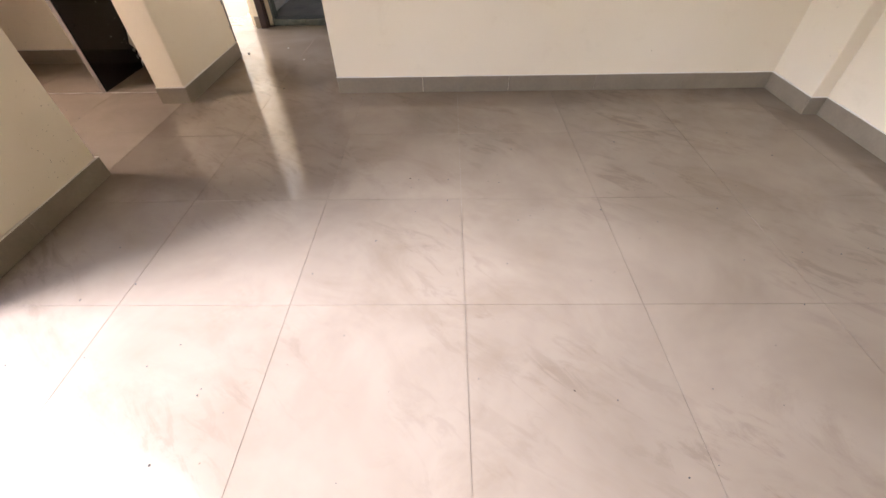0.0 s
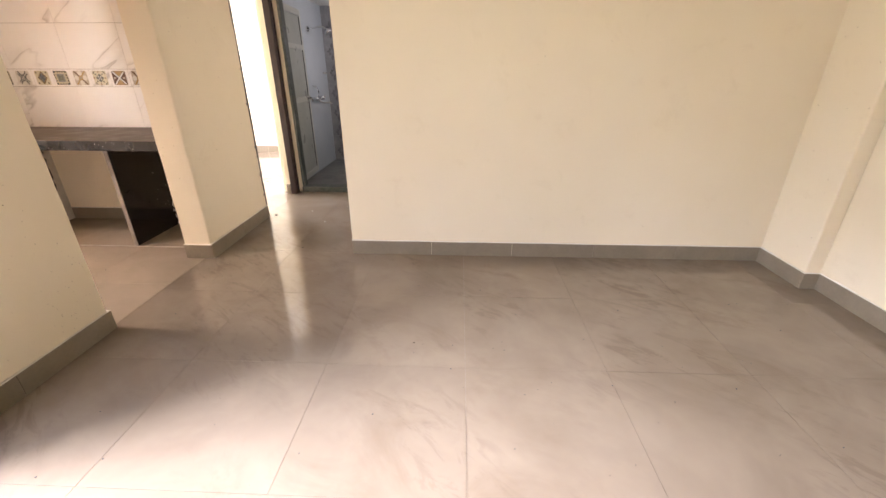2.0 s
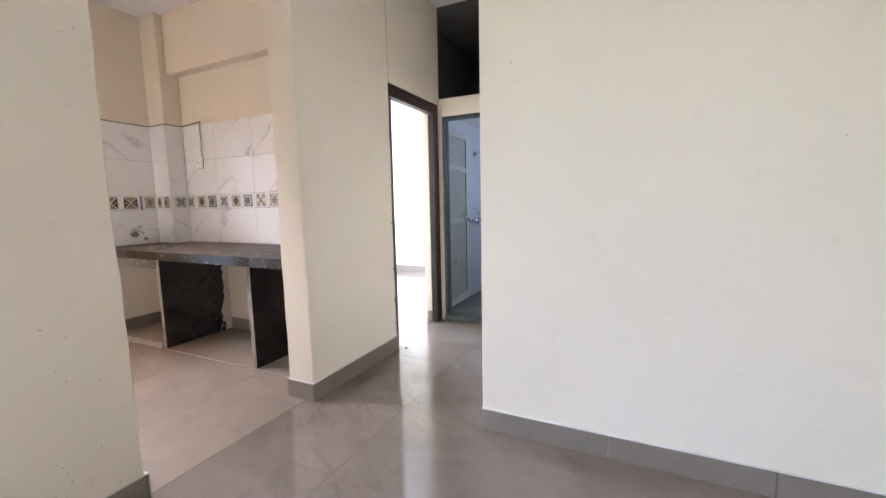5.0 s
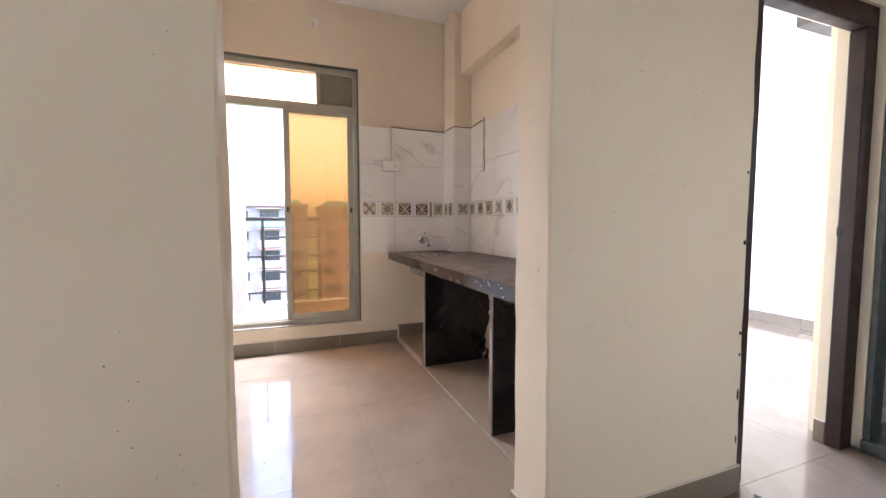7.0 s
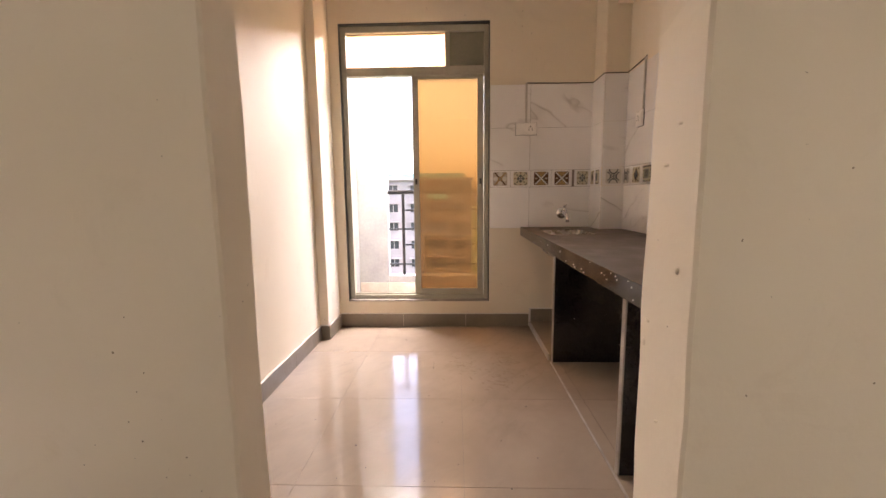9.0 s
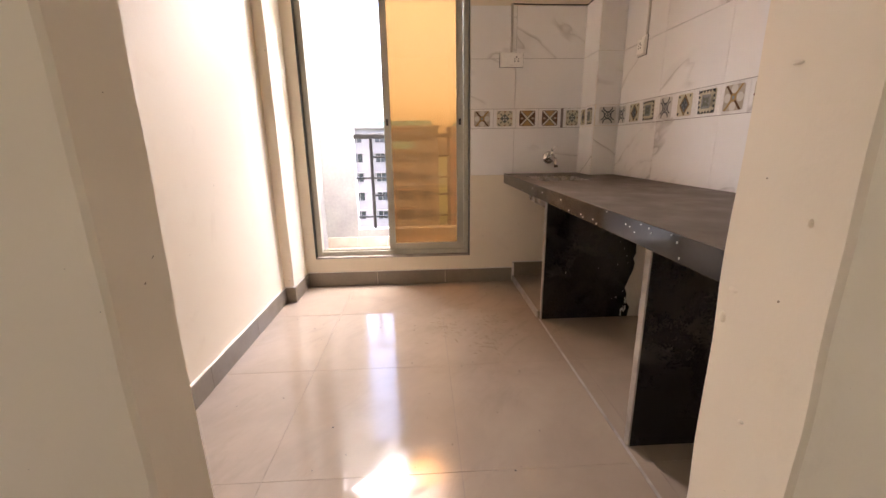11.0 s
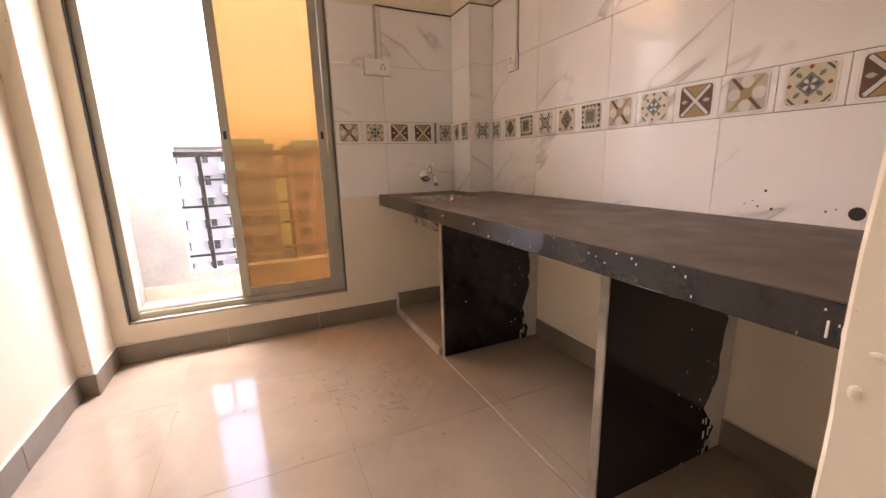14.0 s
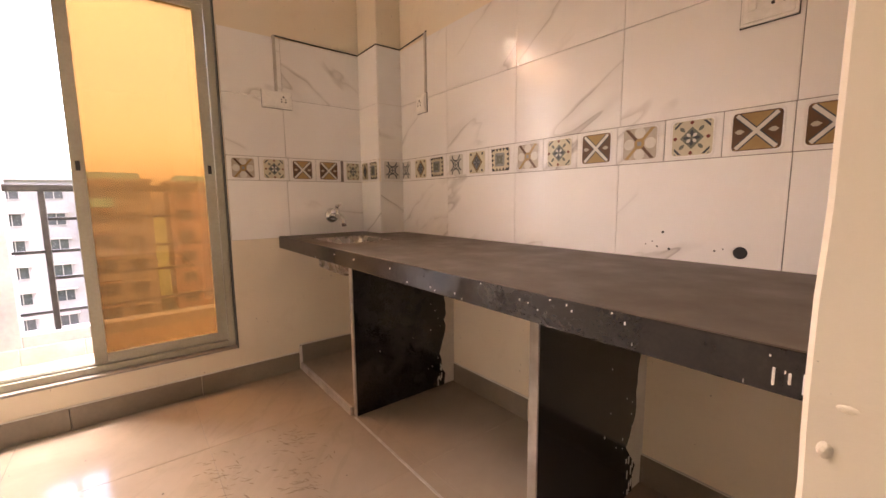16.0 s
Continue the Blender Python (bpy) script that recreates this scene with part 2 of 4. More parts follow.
def tube(bm, points, radius, sides=12):
    """A round bar through the points, capped."""
    pts = [Vector(p) for p in points]
    rings = []
    for i, p in enumerate(pts):
        d = (pts[min(i + 1, len(pts) - 1)] - pts[max(i - 1, 0)]).normalized()
        q = d.to_track_quat("Z", "Y")
        r = radius[i] if isinstance(radius, (list, tuple)) else radius
        rings.append([bm.verts.new(p + q @ Vector((r * math.cos(a), r * math.sin(a), 0))) for a in [2 * math.pi * k / sides for k in range(sides)]])
    for a, b in zip(rings, rings[1:]):
        for k in range(sides):
            f = bm.faces.new((a[k], a[(k + 1) % sides], b[(k + 1) % sides], b[k]))
            f.smooth = True
    bm.faces.new(rings[0][::-1])
    bm.faces.new(rings[-1])


def part(name, bm, mat, parent=None, label=""):
    me = bpy.data.meshes.new(name)
    bmesh.ops.recalc_face_normals(bm, faces=bm.faces[:])
    bm.to_mesh(me)
    bm.free()
    for m in (mat if isinstance(mat, (list, tuple)) else [mat]):
        me.materials.append(m)
    ob = new(name, me)
    ob.parent = parent
    if label:
        ob["label"] = label
    return ob


def boxes(name, items, mat, parent=None, label="", bevel=0.0):
    bm = bmesh.new()
    for it in items:
        box(bm, *it, bevel=bevel)
    return part(name, bm, mat, parent, label)


def structure(name, items, mat, label, category, bevel=0.0):
    return tagged(boxes(name, items, mat, None, "", bevel), label, category, "", "structure")


def thing(name, at, label, category, group=""):
    ob = new(name)
    ob.location = at
    bpy.context.view_layer.update()
    return tagged(ob, label, category, group)


def under(ob, parent):
    """Hang ob, built in world metres, below a thing with its own origin."""
    ob.parent = parent
    ob.matrix_parent_inverse = Matrix.Translation(parent.location).inverted()
    return ob


def uneven_wall(name, x0, y0, x1, y1, label, wobble=0.005):
    """A plastered pier whose arrises wander a little, as trowelled by hand."""
    bm = bmesh.new()
    n, rings = 54, []
    r = 0.006
    outline = [(x0 + r, y0), (x1 - r, y0), (x1, y0 + r), (x1, y1 - r), (x1 - r, y1), (x0 + r, y1), (x0, y1 - r), (x0, y0 + r)]
    for k in range(n + 1):
        z = H * k / n
        ring = []
        for x, y in outline:
            d = noise.noise(Vector((x * 9, y * 9, z * 1.7))) + 0.55 * noise.noise(Vector((x * 9 + 5, y * 9, z * 9.0)))
            e = noise.noise(Vector((x * 9, y * 9 + 7, z * 2.1))) + 0.55 * noise.noise(Vector((x * 9, y * 9 + 3, z * 8.0)))
            ring.append(bm.verts.new((x + wobble * d, y + wobble * e, z)))
        rings.append(ring)
    for a, b in zip(rings, rings[1:]):
        for k in range(8):
            bm.faces.new((a[k], a[(k + 1) % 8], b[(k + 1) % 8], b[k]))
    bm.faces.new(rings[0][::-1])
    bm.faces.new(rings[-1])
    return tagged(part(name, bm, PAINT), label, "wall", "", "structure")


# ---- the large structure ----
H = 2.69
wall_hall_north = structure("wall_hall_north", [(-0.655, 2.84, 0, 2.19, 2.97, H)], PAINT, "cream painted plaster wall of the hall", "wall", 0.006)
wall_passage_east = structure("wall_passage_east", [(-0.655, 2.9705, 0, -0.53, 4.359, H)], PAINT, "cream painted wall beside the passage", "wall")
wall_hall_east = structure("wall_hall_east", [(2.19, -2.6, 0, 2.32, 2.97, H)], PAINT, "cream painted wall with a corner pilaster", "wall")
pilaster_hall = structure("pilaster_hall", [(2.103, 2.464, 0, 2.1895, 2.8395, H)], PAINT, "cream painted pilaster in the hall corner", "pilaster", 0.006)
wall_hall_south = structure("wall_hall_south", [(-1.77, -2.73, 0, 2.32, -2.6, H)], PAINT, "plain cream painted wall", "wall")
wall_hall_west = structure("wall_hall_west", [(-1.745, -2.6, 0, -1.625, -0.55, H), (-1.745, -0.55, 2.05, -1.625, 1.0, H)], PAINT,
                           "cream painted hall wall round a tall opening", "wall", 0.006)
wall_kitchen_side = uneven_wall("wall_kitchen_side", -1.743, 1.0005, -1.627, 1.896, "speckled cream painted wall ending at the kitchen opening")
wall_pier = uneven_wall("wall_pier", -1.768, 2.718, -1.590, 3.573, "cream painted wall pier between kitchen and passage")
wall_kitchen_north = structure("wall_kitchen_north", [(-4.05, 3.459, 0, -1.7585, 3.58, H)], PAINT, "cream painted kitchen wall behind the counter", "wall")
beam_kitchen = structure("beam_kitchen", [(-3.69, 3.36, 2.2, -1.7585, 3.4585, H)], PAINT, "cream painted beam along the kitchen wall", "beam", 0.006)
column_kitchen = structure("column_kitchen", [(-3.9135, 3.304, 0, -3.694, 3.4585, H)], PAINT, "slim painted column in the kitchen corner", "column", 0.004)
wall_kitchen_south = structure("wall_kitchen_south", [(-4.05, 1.20, 0, -1.7455, 1.36, H)], PAINT, "smooth cream kitchen wall washed by daylight", "wall")
pilaster_kitchen = structure("pilaster_kitchen", [(-3.9135, 1.3505, 0, -3.625, 1.42, H)], PAINT, "narrow painted pilaster beside the balcony window", "pilaster", 0.006)
wall_kitchen_west = structure("wall_kitchen_west", [(-4.05, 1.3505, 0, -3.914, 1.49, H), (-4.05, 2.57, 0, -3.914, 3.4585, H), (-4.05, 1.49, 2.215, -3.914, 2.57, H), (-4.05, 1.49, 0, -3.914, 2.57, 0.195)], PAINT,
                              "cream kitchen wall pierced by the balcony window", "wall")
wall_bedroom_door = structure("wall_bedroom_door", [(-1.77, 3.5752, 1.9, -1.588, 4.359, H), (-1.70, 4.285, 0, -1.6565, 4.359, 1.9)], PAINT, "cream wall above the bedroom doorway", "wall")
wall_bath = structure("wall_bath", [(-1.735, 4.36, 0, -1.565, 4.48, 1.95), (-1.035, 4.36, 0, -0.53, 4.48, 1.95), (-1.565, 4.36, 1.80, -1.035, 4.48, 1.95)], PAINT,
                      "cream wall round the bathroom doorway", "wall", 0.004)
wall_bath_left = structure("wall_bath_left", [(-1.736, 4.4805, 0, -1.68, 6.12, 1.9)], BATHW, "pale glazed bathroom wall", "wall")
wall_bath_back = structure("wall_bath_back", [(-1.68, 5.98, 0, -0.53, 6.12, 1.9)], BATHG, "grey patterned bathroom wall", "wall")
wall_bath_right = structure("wall_bath_right", [(-0.62, 4.4805, 0, -0.53, 5.979, 1.9)], BATHW, "pale glazed bathroom wall", "wall")
loft_slab = structure("loft_slab", [(-1.77, 4.4805, 1.9005, -0.53, 6.12, 1.95)], CEIL, "loft slab over the bathroom", "slab")
# dark grey on the loft walls and ceiling holds the loft's shade
LOFT_SHADE = mottled("loft_shade_grey", (0.10, 0.095, 0.088), (0.16, 0.15, 0.14), 3, 0.9, 50, 0.3)
wall_loft = structure("wall_loft", [(-1.90, 4.36, 1.951, -1.77, 6.12, H), (-0.53, 4.36, 1.951, -0.40, 6.12, H), (-1.77, 6.0, 1.951, -0.53, 6.12, H)], LOFT_SHADE, "loft wall with its shade put into the grey colour", "wall")
wall_bedroom = structure("wall_bedroom", [(-4.18, 6.55, 0, -1.7365, 6.68, H), (-4.18, 3.58, 0, -4.05, 4.2, H), (-4.18, 6.0, 0, -4.05, 6.55, H), (-4.18, 4.2, 2.2, -4.05, 6.0, H),
                         (-4.18, 4.2, 0, -4.05, 6.0, 0.6), (-1.76, 4.36, 0, -1.7365, 6.55, 1.8995)], PAINT, "bright cream bedroom wall", "wall")
ceiling_kitchen = structure("ceiling_kitchen", [(-4.05, 1.2, H, -1.70, 3.5795, H + 0.15)], CEIL, "white painted kitchen ceiling", "ceiling")
ceiling_hall = structure("ceiling_hall", [(-1.6995, -2.73, H, 2.32, 3.5795, H + 0.15)], CEIL, "white painted hall ceiling", "ceiling")
ceiling_bedroom = structure("ceiling_bedroom", [(-4.18, 3.58, H, -1.83, 6.68, H + 0.15), (-1.8295, 3.58, H, -0.40, 4.359, H + 0.15)], CEIL, "white painted ceiling", "ceiling")
# loft ceiling in the same grey, shade included in the colour
ceiling_loft = structure("ceiling_loft", [(-1.8295, 4.3595, H, -0.40, 6.68, H + 0.15)], LOFT_SHADE, "loft ceiling with its shade put into the grey colour", "ceiling")
floor = structure("floor", [(-4.05, 1.2, -0.15, -1.70, 3.58, -0.002), (-1.6995, -2.73, -0.15, 2.32, 3.58, -0.002), (-4.18, 3.5805, -0.15, -0.53, 6.68, -0.002)], GROUT,
                  "polished beige vitrified tile floor with wash marks", "floor")
bath_floor = structure("bath_floor", [(-1.6795, 4.36, -0.0015, -0.6205, 5.9795, 0.012)], BATHF, "dull grey bathroom floor", "floor")
threshold = structure("threshold", [(-1.565, 4.345, 0.0, -1.035, 4.47, 0.055)], REVEAL, "dark granite bathroom threshold", "threshold", 0.004)


# ---- skirting, run by run ----
def skirting(name, axis, at, a, b, face, z=0.0):
    """A run of 10 cm skirting tiles along axis from a to b; at: the wall's plane; face: the way it faces."""
    root = None
    n = max(1, math.ceil(abs(b - a) / 0.6))
    step = (b - a) / n
    for i in range(n):
        p, q = a + i * step + 0.001, a + (i + 1) * step - 0.001
        d0, d1 = sorted((at, at + face * 0.011))
        bm = bmesh.new()
        box(bm, *((p, d0, z, q, d1, z + 0.098) if axis == "x" else (d0, p, z, d1, q, z + 0.098)), bevel=0.002)
        ob = part(name if i == 0 else "skirting_tile", bm, SKIRT, root)
        if i == 0:
            root = tagged(ob, "grey glazed skirting tiles with grimy top edge", "skirting", "", "structure")
    # smear of paint along the top edge
    d0, d1 = sorted((at, at + face * 0.009))
    bm = bmesh.new()
    rnd = random.Random(name)
    s = a
    while s < b - 0.02:
        e = min(b, s + rnd.uniform(0.05, 0.25))
        hgt = rnd.uniform(0.001, 0.006)
        box(bm, *((s, d0, z + 0.098, e, d1, z + 0.098 + hgt) if axis == "x" else (d0, s, z + 0.098, d1, e, z + 0.098 + hgt)))
        s = e
    part("plaster_edge", bm, PLASTER, root, "rough plaster line")


skirting("baseboard_1", "x", 2.84, -0.655, 2.103, -1)
skirting("baseboard_2", "y", 2.103, 2.464, 2.829, -1)
skirting("baseboard_3", "x", 2.464, 2.092, 2.19, -1)
skirting("baseboard_4", "y", 2.19, -2.6, 2.453, -1)
skirting("baseboard_5", "y", -1.625, 1.0, 1.898, 1)
skirting("baseboard_6", "y", -1.588, 2.716, 3.575, 1)
skirting("baseboard_7", "x", 2.716, -1.768, -1.577, -1)
skirting("baseboard_8", "x", 1.36, -3.625, -1.746, 1)
skirting("baseboard_9", "x", 1.42, -3.914, -3.625, 1)
skirting("baseboard_10", "y", -3.625, 1.361, 1.431, 1)
skirting("baseboard_11", "y", -3.914, 1.432, 2.872, 1)
skirting("baseboard_12", "x", 3.459, -3.235, -1.759, -1)
skirting("baseboard_13", "y", -3.914, 2.874, 3.303, 1, 0.04)
skirting("baseboard_14", "x", 4.36, -1.035, -0.655, -1)
skirting("baseboard_15", "x", 4.285, -1.70, -1.657, -1)
skirting("baseboard_16", "x", 6.55, -4.05, -1.76, -1)
skirting("baseboard_17", "x", 1.898, -1.745, -1.614, 1)

# ---- bedroom door frame, bathroom door ----
door_1 = structure("door_1", [(-1.656, 3.58, 1.81, -1.596, 4.355, 1.899), (-1.656, 4.27, 0, -1.596, 4.355, 1.81), (-1.656, 3.58, 0, -1.606, 3.63, 1.81)], WOOD, "dark brown wooden bedroom door frame standing open", "door frame", 0.006)
boxes("strike_plate", [(-1.655, 4.266, 0.945, -1.638, 4.27, 0.985)], IRON, door_1, "small metal strike plate")
door_2 = structure("door_2", [(-1.563, 4.358, 0.056, -1.54, 4.45, 1.799), (-1.045, 4.358, 0.056, -1.037, 4.45, 1.799), (-1.54, 4.358, 1.775, -1.045, 4.45, 1.799)], REVEAL, "dark stone frame of the bathroom doorway", "door frame", 0.003)
bathroom_door = thing("bathroom_door", (-1.588, 4.475, 0.06), "grey panelled plastic bathroom door standing open inwards", "door")
W = 0.64
for nm, it in (("stile", (0, 0, 0, 0.05, 0.03, 1.69)), ("stile", (W - 0.05, 0, 0, W, 0.03, 1.69)), ("rail", (0.05, 0, 0, W - 0.05, 0.03, 0.06)), ("rail", (0.05, 0, 0.80, W - 0.05, 0.03, 0.85)),
               ("rail", (0.05, 0, 1.31, W - 0.05, 0.03, 1.36)), ("rail", (0.05, 0, 1.63, W - 0.05, 0.03, 1.69))):
    boxes(nm, [it], PVC_FRAME, bathroom_door, "", 0.003)
for z0, z1 in ((0.062, 0.798), (0.852, 1.308), (1.362, 1.628)):
    boxes("door_panel", [(0.052, 0.009, z0, W - 0.052, 0.021, z1)], PVC, bathroom_door)
    boxes("bead", [(0.05, 0.003, z0, 0.054, 0.027, z1), (W - 0.054, 0.003, z0, W - 0.05, 0.027, z1)], DARK, bathroom_door, "dark rubber bead")
bm = bmesh.new()
tube(bm, [(W - 0.15, -0.012, 0.825), (W + 0.015, -0.012, 0.825)], 0.006)
tube(bm, [(W - 0.07, -0.012, 0.825), (W - 0.07, -0.035, 0.815), (W - 0.07, -0.04, 0.79)], 0.005)
box(bm, W - 0.13, -0.012, 0.81, W - 0.10, 0.0, 0.84)
box(bm, W - 0.045, -0.012, 0.81, W - 0.015, 0.0, 0.84)
part("latch", bm, STEEL, bathroom_door, "metal slide latch")
bathroom_door.rotation_euler = (0, 0, radians(94))

# ---- bathroom fittings ----
shower = thing("shower_head", (-1.68, 5.42, 1.6), "chrome shower arm on the pale bathroom wall", "shower")
bm = bmesh.new()
tube(bm, [(0, 0, 0), (0.012, 0, 0)], 0.028, 16)
part("flange", bm, CHROME, shower)
bm = bmesh.new()
tube(bm, [(0.01, 0, 0), (0.12, 0, 0.02), (0.19, 0, 0.02), (0.225, 0, -0.01)], 0.009)
part("arm", bm, CHROME, shower)
bm = bmesh.new()
tube(bm, [(0.215, 0, 0.0), (0.235, 0, -0.025), (0.245, 0, -0.04)], [0.012, 0.045, 0.05], 16)
part("rose", bm, CHROME, shower)
mixer = thing("wall_mixer", (-1.68, 5.40, 0.86), "chrome wall mixer tap with a swan spout", "tap")
bm = bmesh.new()
tube(bm, [(0.0, -0.08, 0), (0.05, -0.08, 0)], 0.02)
tube(bm, [(0.0, 0.08, 0), (0.05, 0.08, 0)], 0.02)
tube(bm, [(0.05, -0.12, 0), (0.05, 0.12, 0)], 0.019)
part("body", bm, CHROME, mixer)
bm = bmesh.new()
tube(bm, [(0.05, 0, 0), (0.06, 0, -0.04), (0.12, 0, -0.05), (0.18, 0, -0.045), (0.21, 0, -0.06)], 0.011)
part("spout", bm, CHROME, mixer)
bm = bmesh.new()
tube(bm, [(0.05, 0, 0.01), (0.055, 0, 0.08), (0.03, 0, 0.13), (0.0, 0, 0.14)], 0.009)
part("riser", bm, CHROME, mixer)
bm = bmesh.new()
tube(bm, [(0.05, 0.12, 0), (0.055, 0.15, 0)], 0.026)
part("knob", bm, CHROME, mixer)
holder = thing("towel_hook", (-1.68, 5.82, 1.14), "small dark metal hook on the bathroom wall", "hook")
boxes("bar", [(0, -0.012, -0.008, 0.09, 0.012, 0.008)], STEEL, holder, "", 0.003)

# damask diamonds on the patterned bathroom wall
bm = bmesh.new()
for i in range(6):
    for j in range(8):
        cx, cz = -1.58 + i * 0.17, 0.14 + j * 0.25 + (0.125 if i % 2 else 0)
        if cz > 1.80:
            continue
        for k in range(8):
            a = radians(k * 45 + 90)
            reach = 0.105 if k % 4 == 0 else (0.066 if k % 2 == 0 else 0.058)
            tip = Vector((cx + reach * math.cos(a), 0, cz + reach * math.sin(a)))
            side = Vector((-math.sin(a), 0, math.cos(a))) * 0.018
            foot = Vector((cx + 0.016 * math.cos(a), 0, cz + 0.016 * math.sin(a)))
            mid = foot.lerp(tip, 0.55)
            bm.faces.new([bm.verts.new((p.x, 5.976, p.z)) for p in (foot, mid + side, tip, mid - side)])
part("damask_motif", bm, BATHM, wall_bath_back, "dark damask motifs printed on the tiles")

# ---- balcony window ----
window_1 = structure("window_1", [(-4.0, 1.497, 0.208, -3.945, 1.535, 2.205), (-4.0, 2.53, 0.208, -3.945, 2.563, 2.205), (-4.0, 1.535, 2.16, -3.945, 2.53, 2.205), (-4.0, 1.535, 0.208, -3.945, 2.53, 0.24),
                                  (-4.0, 1.535, 1.865, -3.945, 2.53, 1.925), (-4.0, 2.25, 1.925, -3.95, 2.285, 2.16)], ALU, "beige aluminium sliding balcony window with amber glass", "window", 0.003)
boxes("track", [(-3.985, 1.535, 0.24, -3.980, 2.53, 0.25), (-3.962, 1.535, 0.24, -3.957, 2.53, 0.25)], ALU, window_1)
boxes("blank_panel", [(-3.98, 2.285, 1.925, -3.968, 2.53, 2.16)], PANEL, window_1, "grey-green blank panel")
ob = boxes("transom_pane", [(-3.977, 1.535, 1.925, -3.972, 2.25, 2.16)], PEACH, window_1, "frosted peach glass pane")
ob.visible_shadow = False


def sash(x, y0, y1):
    fr = boxes("sash", [(x - 0.01, y0, 0.25, x + 0.01, y0 + 0.045, 1.865), (x - 0.01, y1 - 0.045, 0.25, x + 0.01, y1, 1.865), (x - 0.01, y0 + 0.045, 0.25, x + 0.01, y1 - 0.045, 0.29), (x - 0.01, y0 + 0.045, 1.84, x + 0.01, y1 - 0.045, 1.865)],
               ALU, window_1, "sliding aluminium sash", 0.002)
    pane = boxes("pane", [(x - 0.0025, y0 + 0.045, 0.29, x + 0.0025, y1 - 0.045, 1.84)], AMBER, fr, "amber tinted glass")
    boxes("lock", [(x + 0.01, y0 + 0.015, 1.085, x + 0.014, y0 + 0.030, 1.125)], DARK, fr, "black finger latch")
    boxes("lock", [(x + 0.01, y1 - 0.030, 1.085, x + 0.014, y1 - 0.015, 1.125)], DARK, fr, "black finger latch")


sash(-3.958, 2.005, 2.528)
reveal = structure("window_reveal", [(-4.049, 1.491, 0.196, -3.918, 1.4965, 2.2145), (-4.049, 2.5635, 0.196, -3.918, 2.5695, 2.2145), (-4.049, 1.497, 2.2055, -3.918, 2.5635, 2.2145)], REVEAL, "dark green stone lining the window opening", "window lining")
sill = structure("window_sill", [(-4.1, 1.4965, 0.1955, -3.915, 2.5635, 0.2075)], EDGE, "thin stone sill with paint smears", "sill", 0.002)

# ---- balcony ----
balcony_floor = structure("balcony_floor", [(-5.0, 1.25, -0.12, -4.0505, 3.9, 0.03)], mottled("balcony_tile", (0.42, 0.33, 0.26), (0.55, 0.45, 0.37), 4, 0.5), "dusty tiled balcony floor", "floor")
balcony_wall = structure("balcony_wall", [(-5.02, 1.25, -0.3, -4.9, 1.64, 2.9), (-4.9, 1.25, 0.03, -4.0505, 1.345, 2.9), (-5.02, 1.64, -0.3, -4.9, 3.9, 0.2), (-5.02, 1.64, 2.24, -4.9, 3.9, 2.9), (-5.02, 3.9, -0.3, -4.0505, 4.0, 2.9)], OUTWALL,
                         "weathered white balcony wall with low kerb", "wall", 0.005)
balcony_ceiling = structure("ceiling_balcony", [(-5.02, 1.25, 2.9, -4.0505, 4.0, 3.0)], CEIL, "balcony soffit", "ceiling")
BSK = mottled("balcony_skirting", (0.50, 0.44, 0.38), (0.62, 0.57, 0.51), 6, 0.5)
for i in range(9):
    ob = boxes("skirting_tile", [(-4.9, 1.347 + i * 0.28, 0.03, -4.89, 1.622 + i * 0.28, 0.13)], BSK, balcony_wall, "", 0.002)
railing = thing("balcony_railing", (-4.96, 1.64, 0.2), "black iron balcony railing with flat horizontal bars", "railing")
for y in (0.15, 1.25, 2.2):
    boxes("post", [(-0.014, y - 0.014, 0, 0.014, y + 0.014, 0.83)], IRON, railing, "", 0.002)
boxes("handrail", [(-0.022, 0.0, 0.82, 0.022, 2.26, 0.86)], IRON, railing, "", 0.005)
for z in (0.66, 0.47, 0.31, 0.11):
    boxes("bar", [(-0.008, 0.165 if z in (0.66, 0.31) else 0.0, z - 0.009, 0.008, 2.26, z + 0.009)], IRON, railing, "", 0.002)

# ---- counter ----
countertop = thing("kitchen_counter", (-1.771, 2.812, 0.763), "black granite kitchen counter thick with brown dust", "counter")
X0, X1, Y0, Y1, ZT = -3.9135, -1.759, 2.812, 3.4585, 0.763
SX0, SX1, SY0, SY1 = -3.67, -3.32, 2.885, 3.165
bm = bmesh.new()
for i, (p, q) in enumerate(((X0, SX0), (SX0, SX1), (SX1, X1))):
    for j, (u, v) in enumerate(((Y0, SY0), (SY0, SY1), (SY1, Y1))):
        if (i, j) != (1, 1):
            box(bm, p, u, ZT - 0.02, q, v, ZT)
bmesh.ops.remove_doubles(bm, verts=bm.verts[:], dist=1e-5)
under(part("worktop", bm, DUST, None, "dust-covered top"), countertop)
under(boxes("fascia", [(X0, Y0 - 0.012, ZT - 0.062, X1, Y0 - 0.0005, ZT - 0.001)], GRAN, None, "polished black edge strip", 0.002), countertop)
under(boxes("edge_grime", [(X0, Y0 - 0.011, ZT - 0.001, X1, Y0 + 0.004, ZT + 0.0015)], DUST), countertop)
rnd = random.Random(5)
bm = bmesh.new()
for i in range(22):
    x = X1 - 0.02 - abs(rnd.gauss(0, 0.65))
    if x < X0 + 0.05:
        continue
    z, w, hh = ZT - rnd.uniform(0.004, 0.055), rnd.uniform(0.0007, 0.002), rnd.uniform(0.0015, 0.006)
    z0 = max(z - hh, ZT - 0.061)
    box(bm, x, Y0 - 0.0145, z0, x + w, Y0 - 0.0118, z)
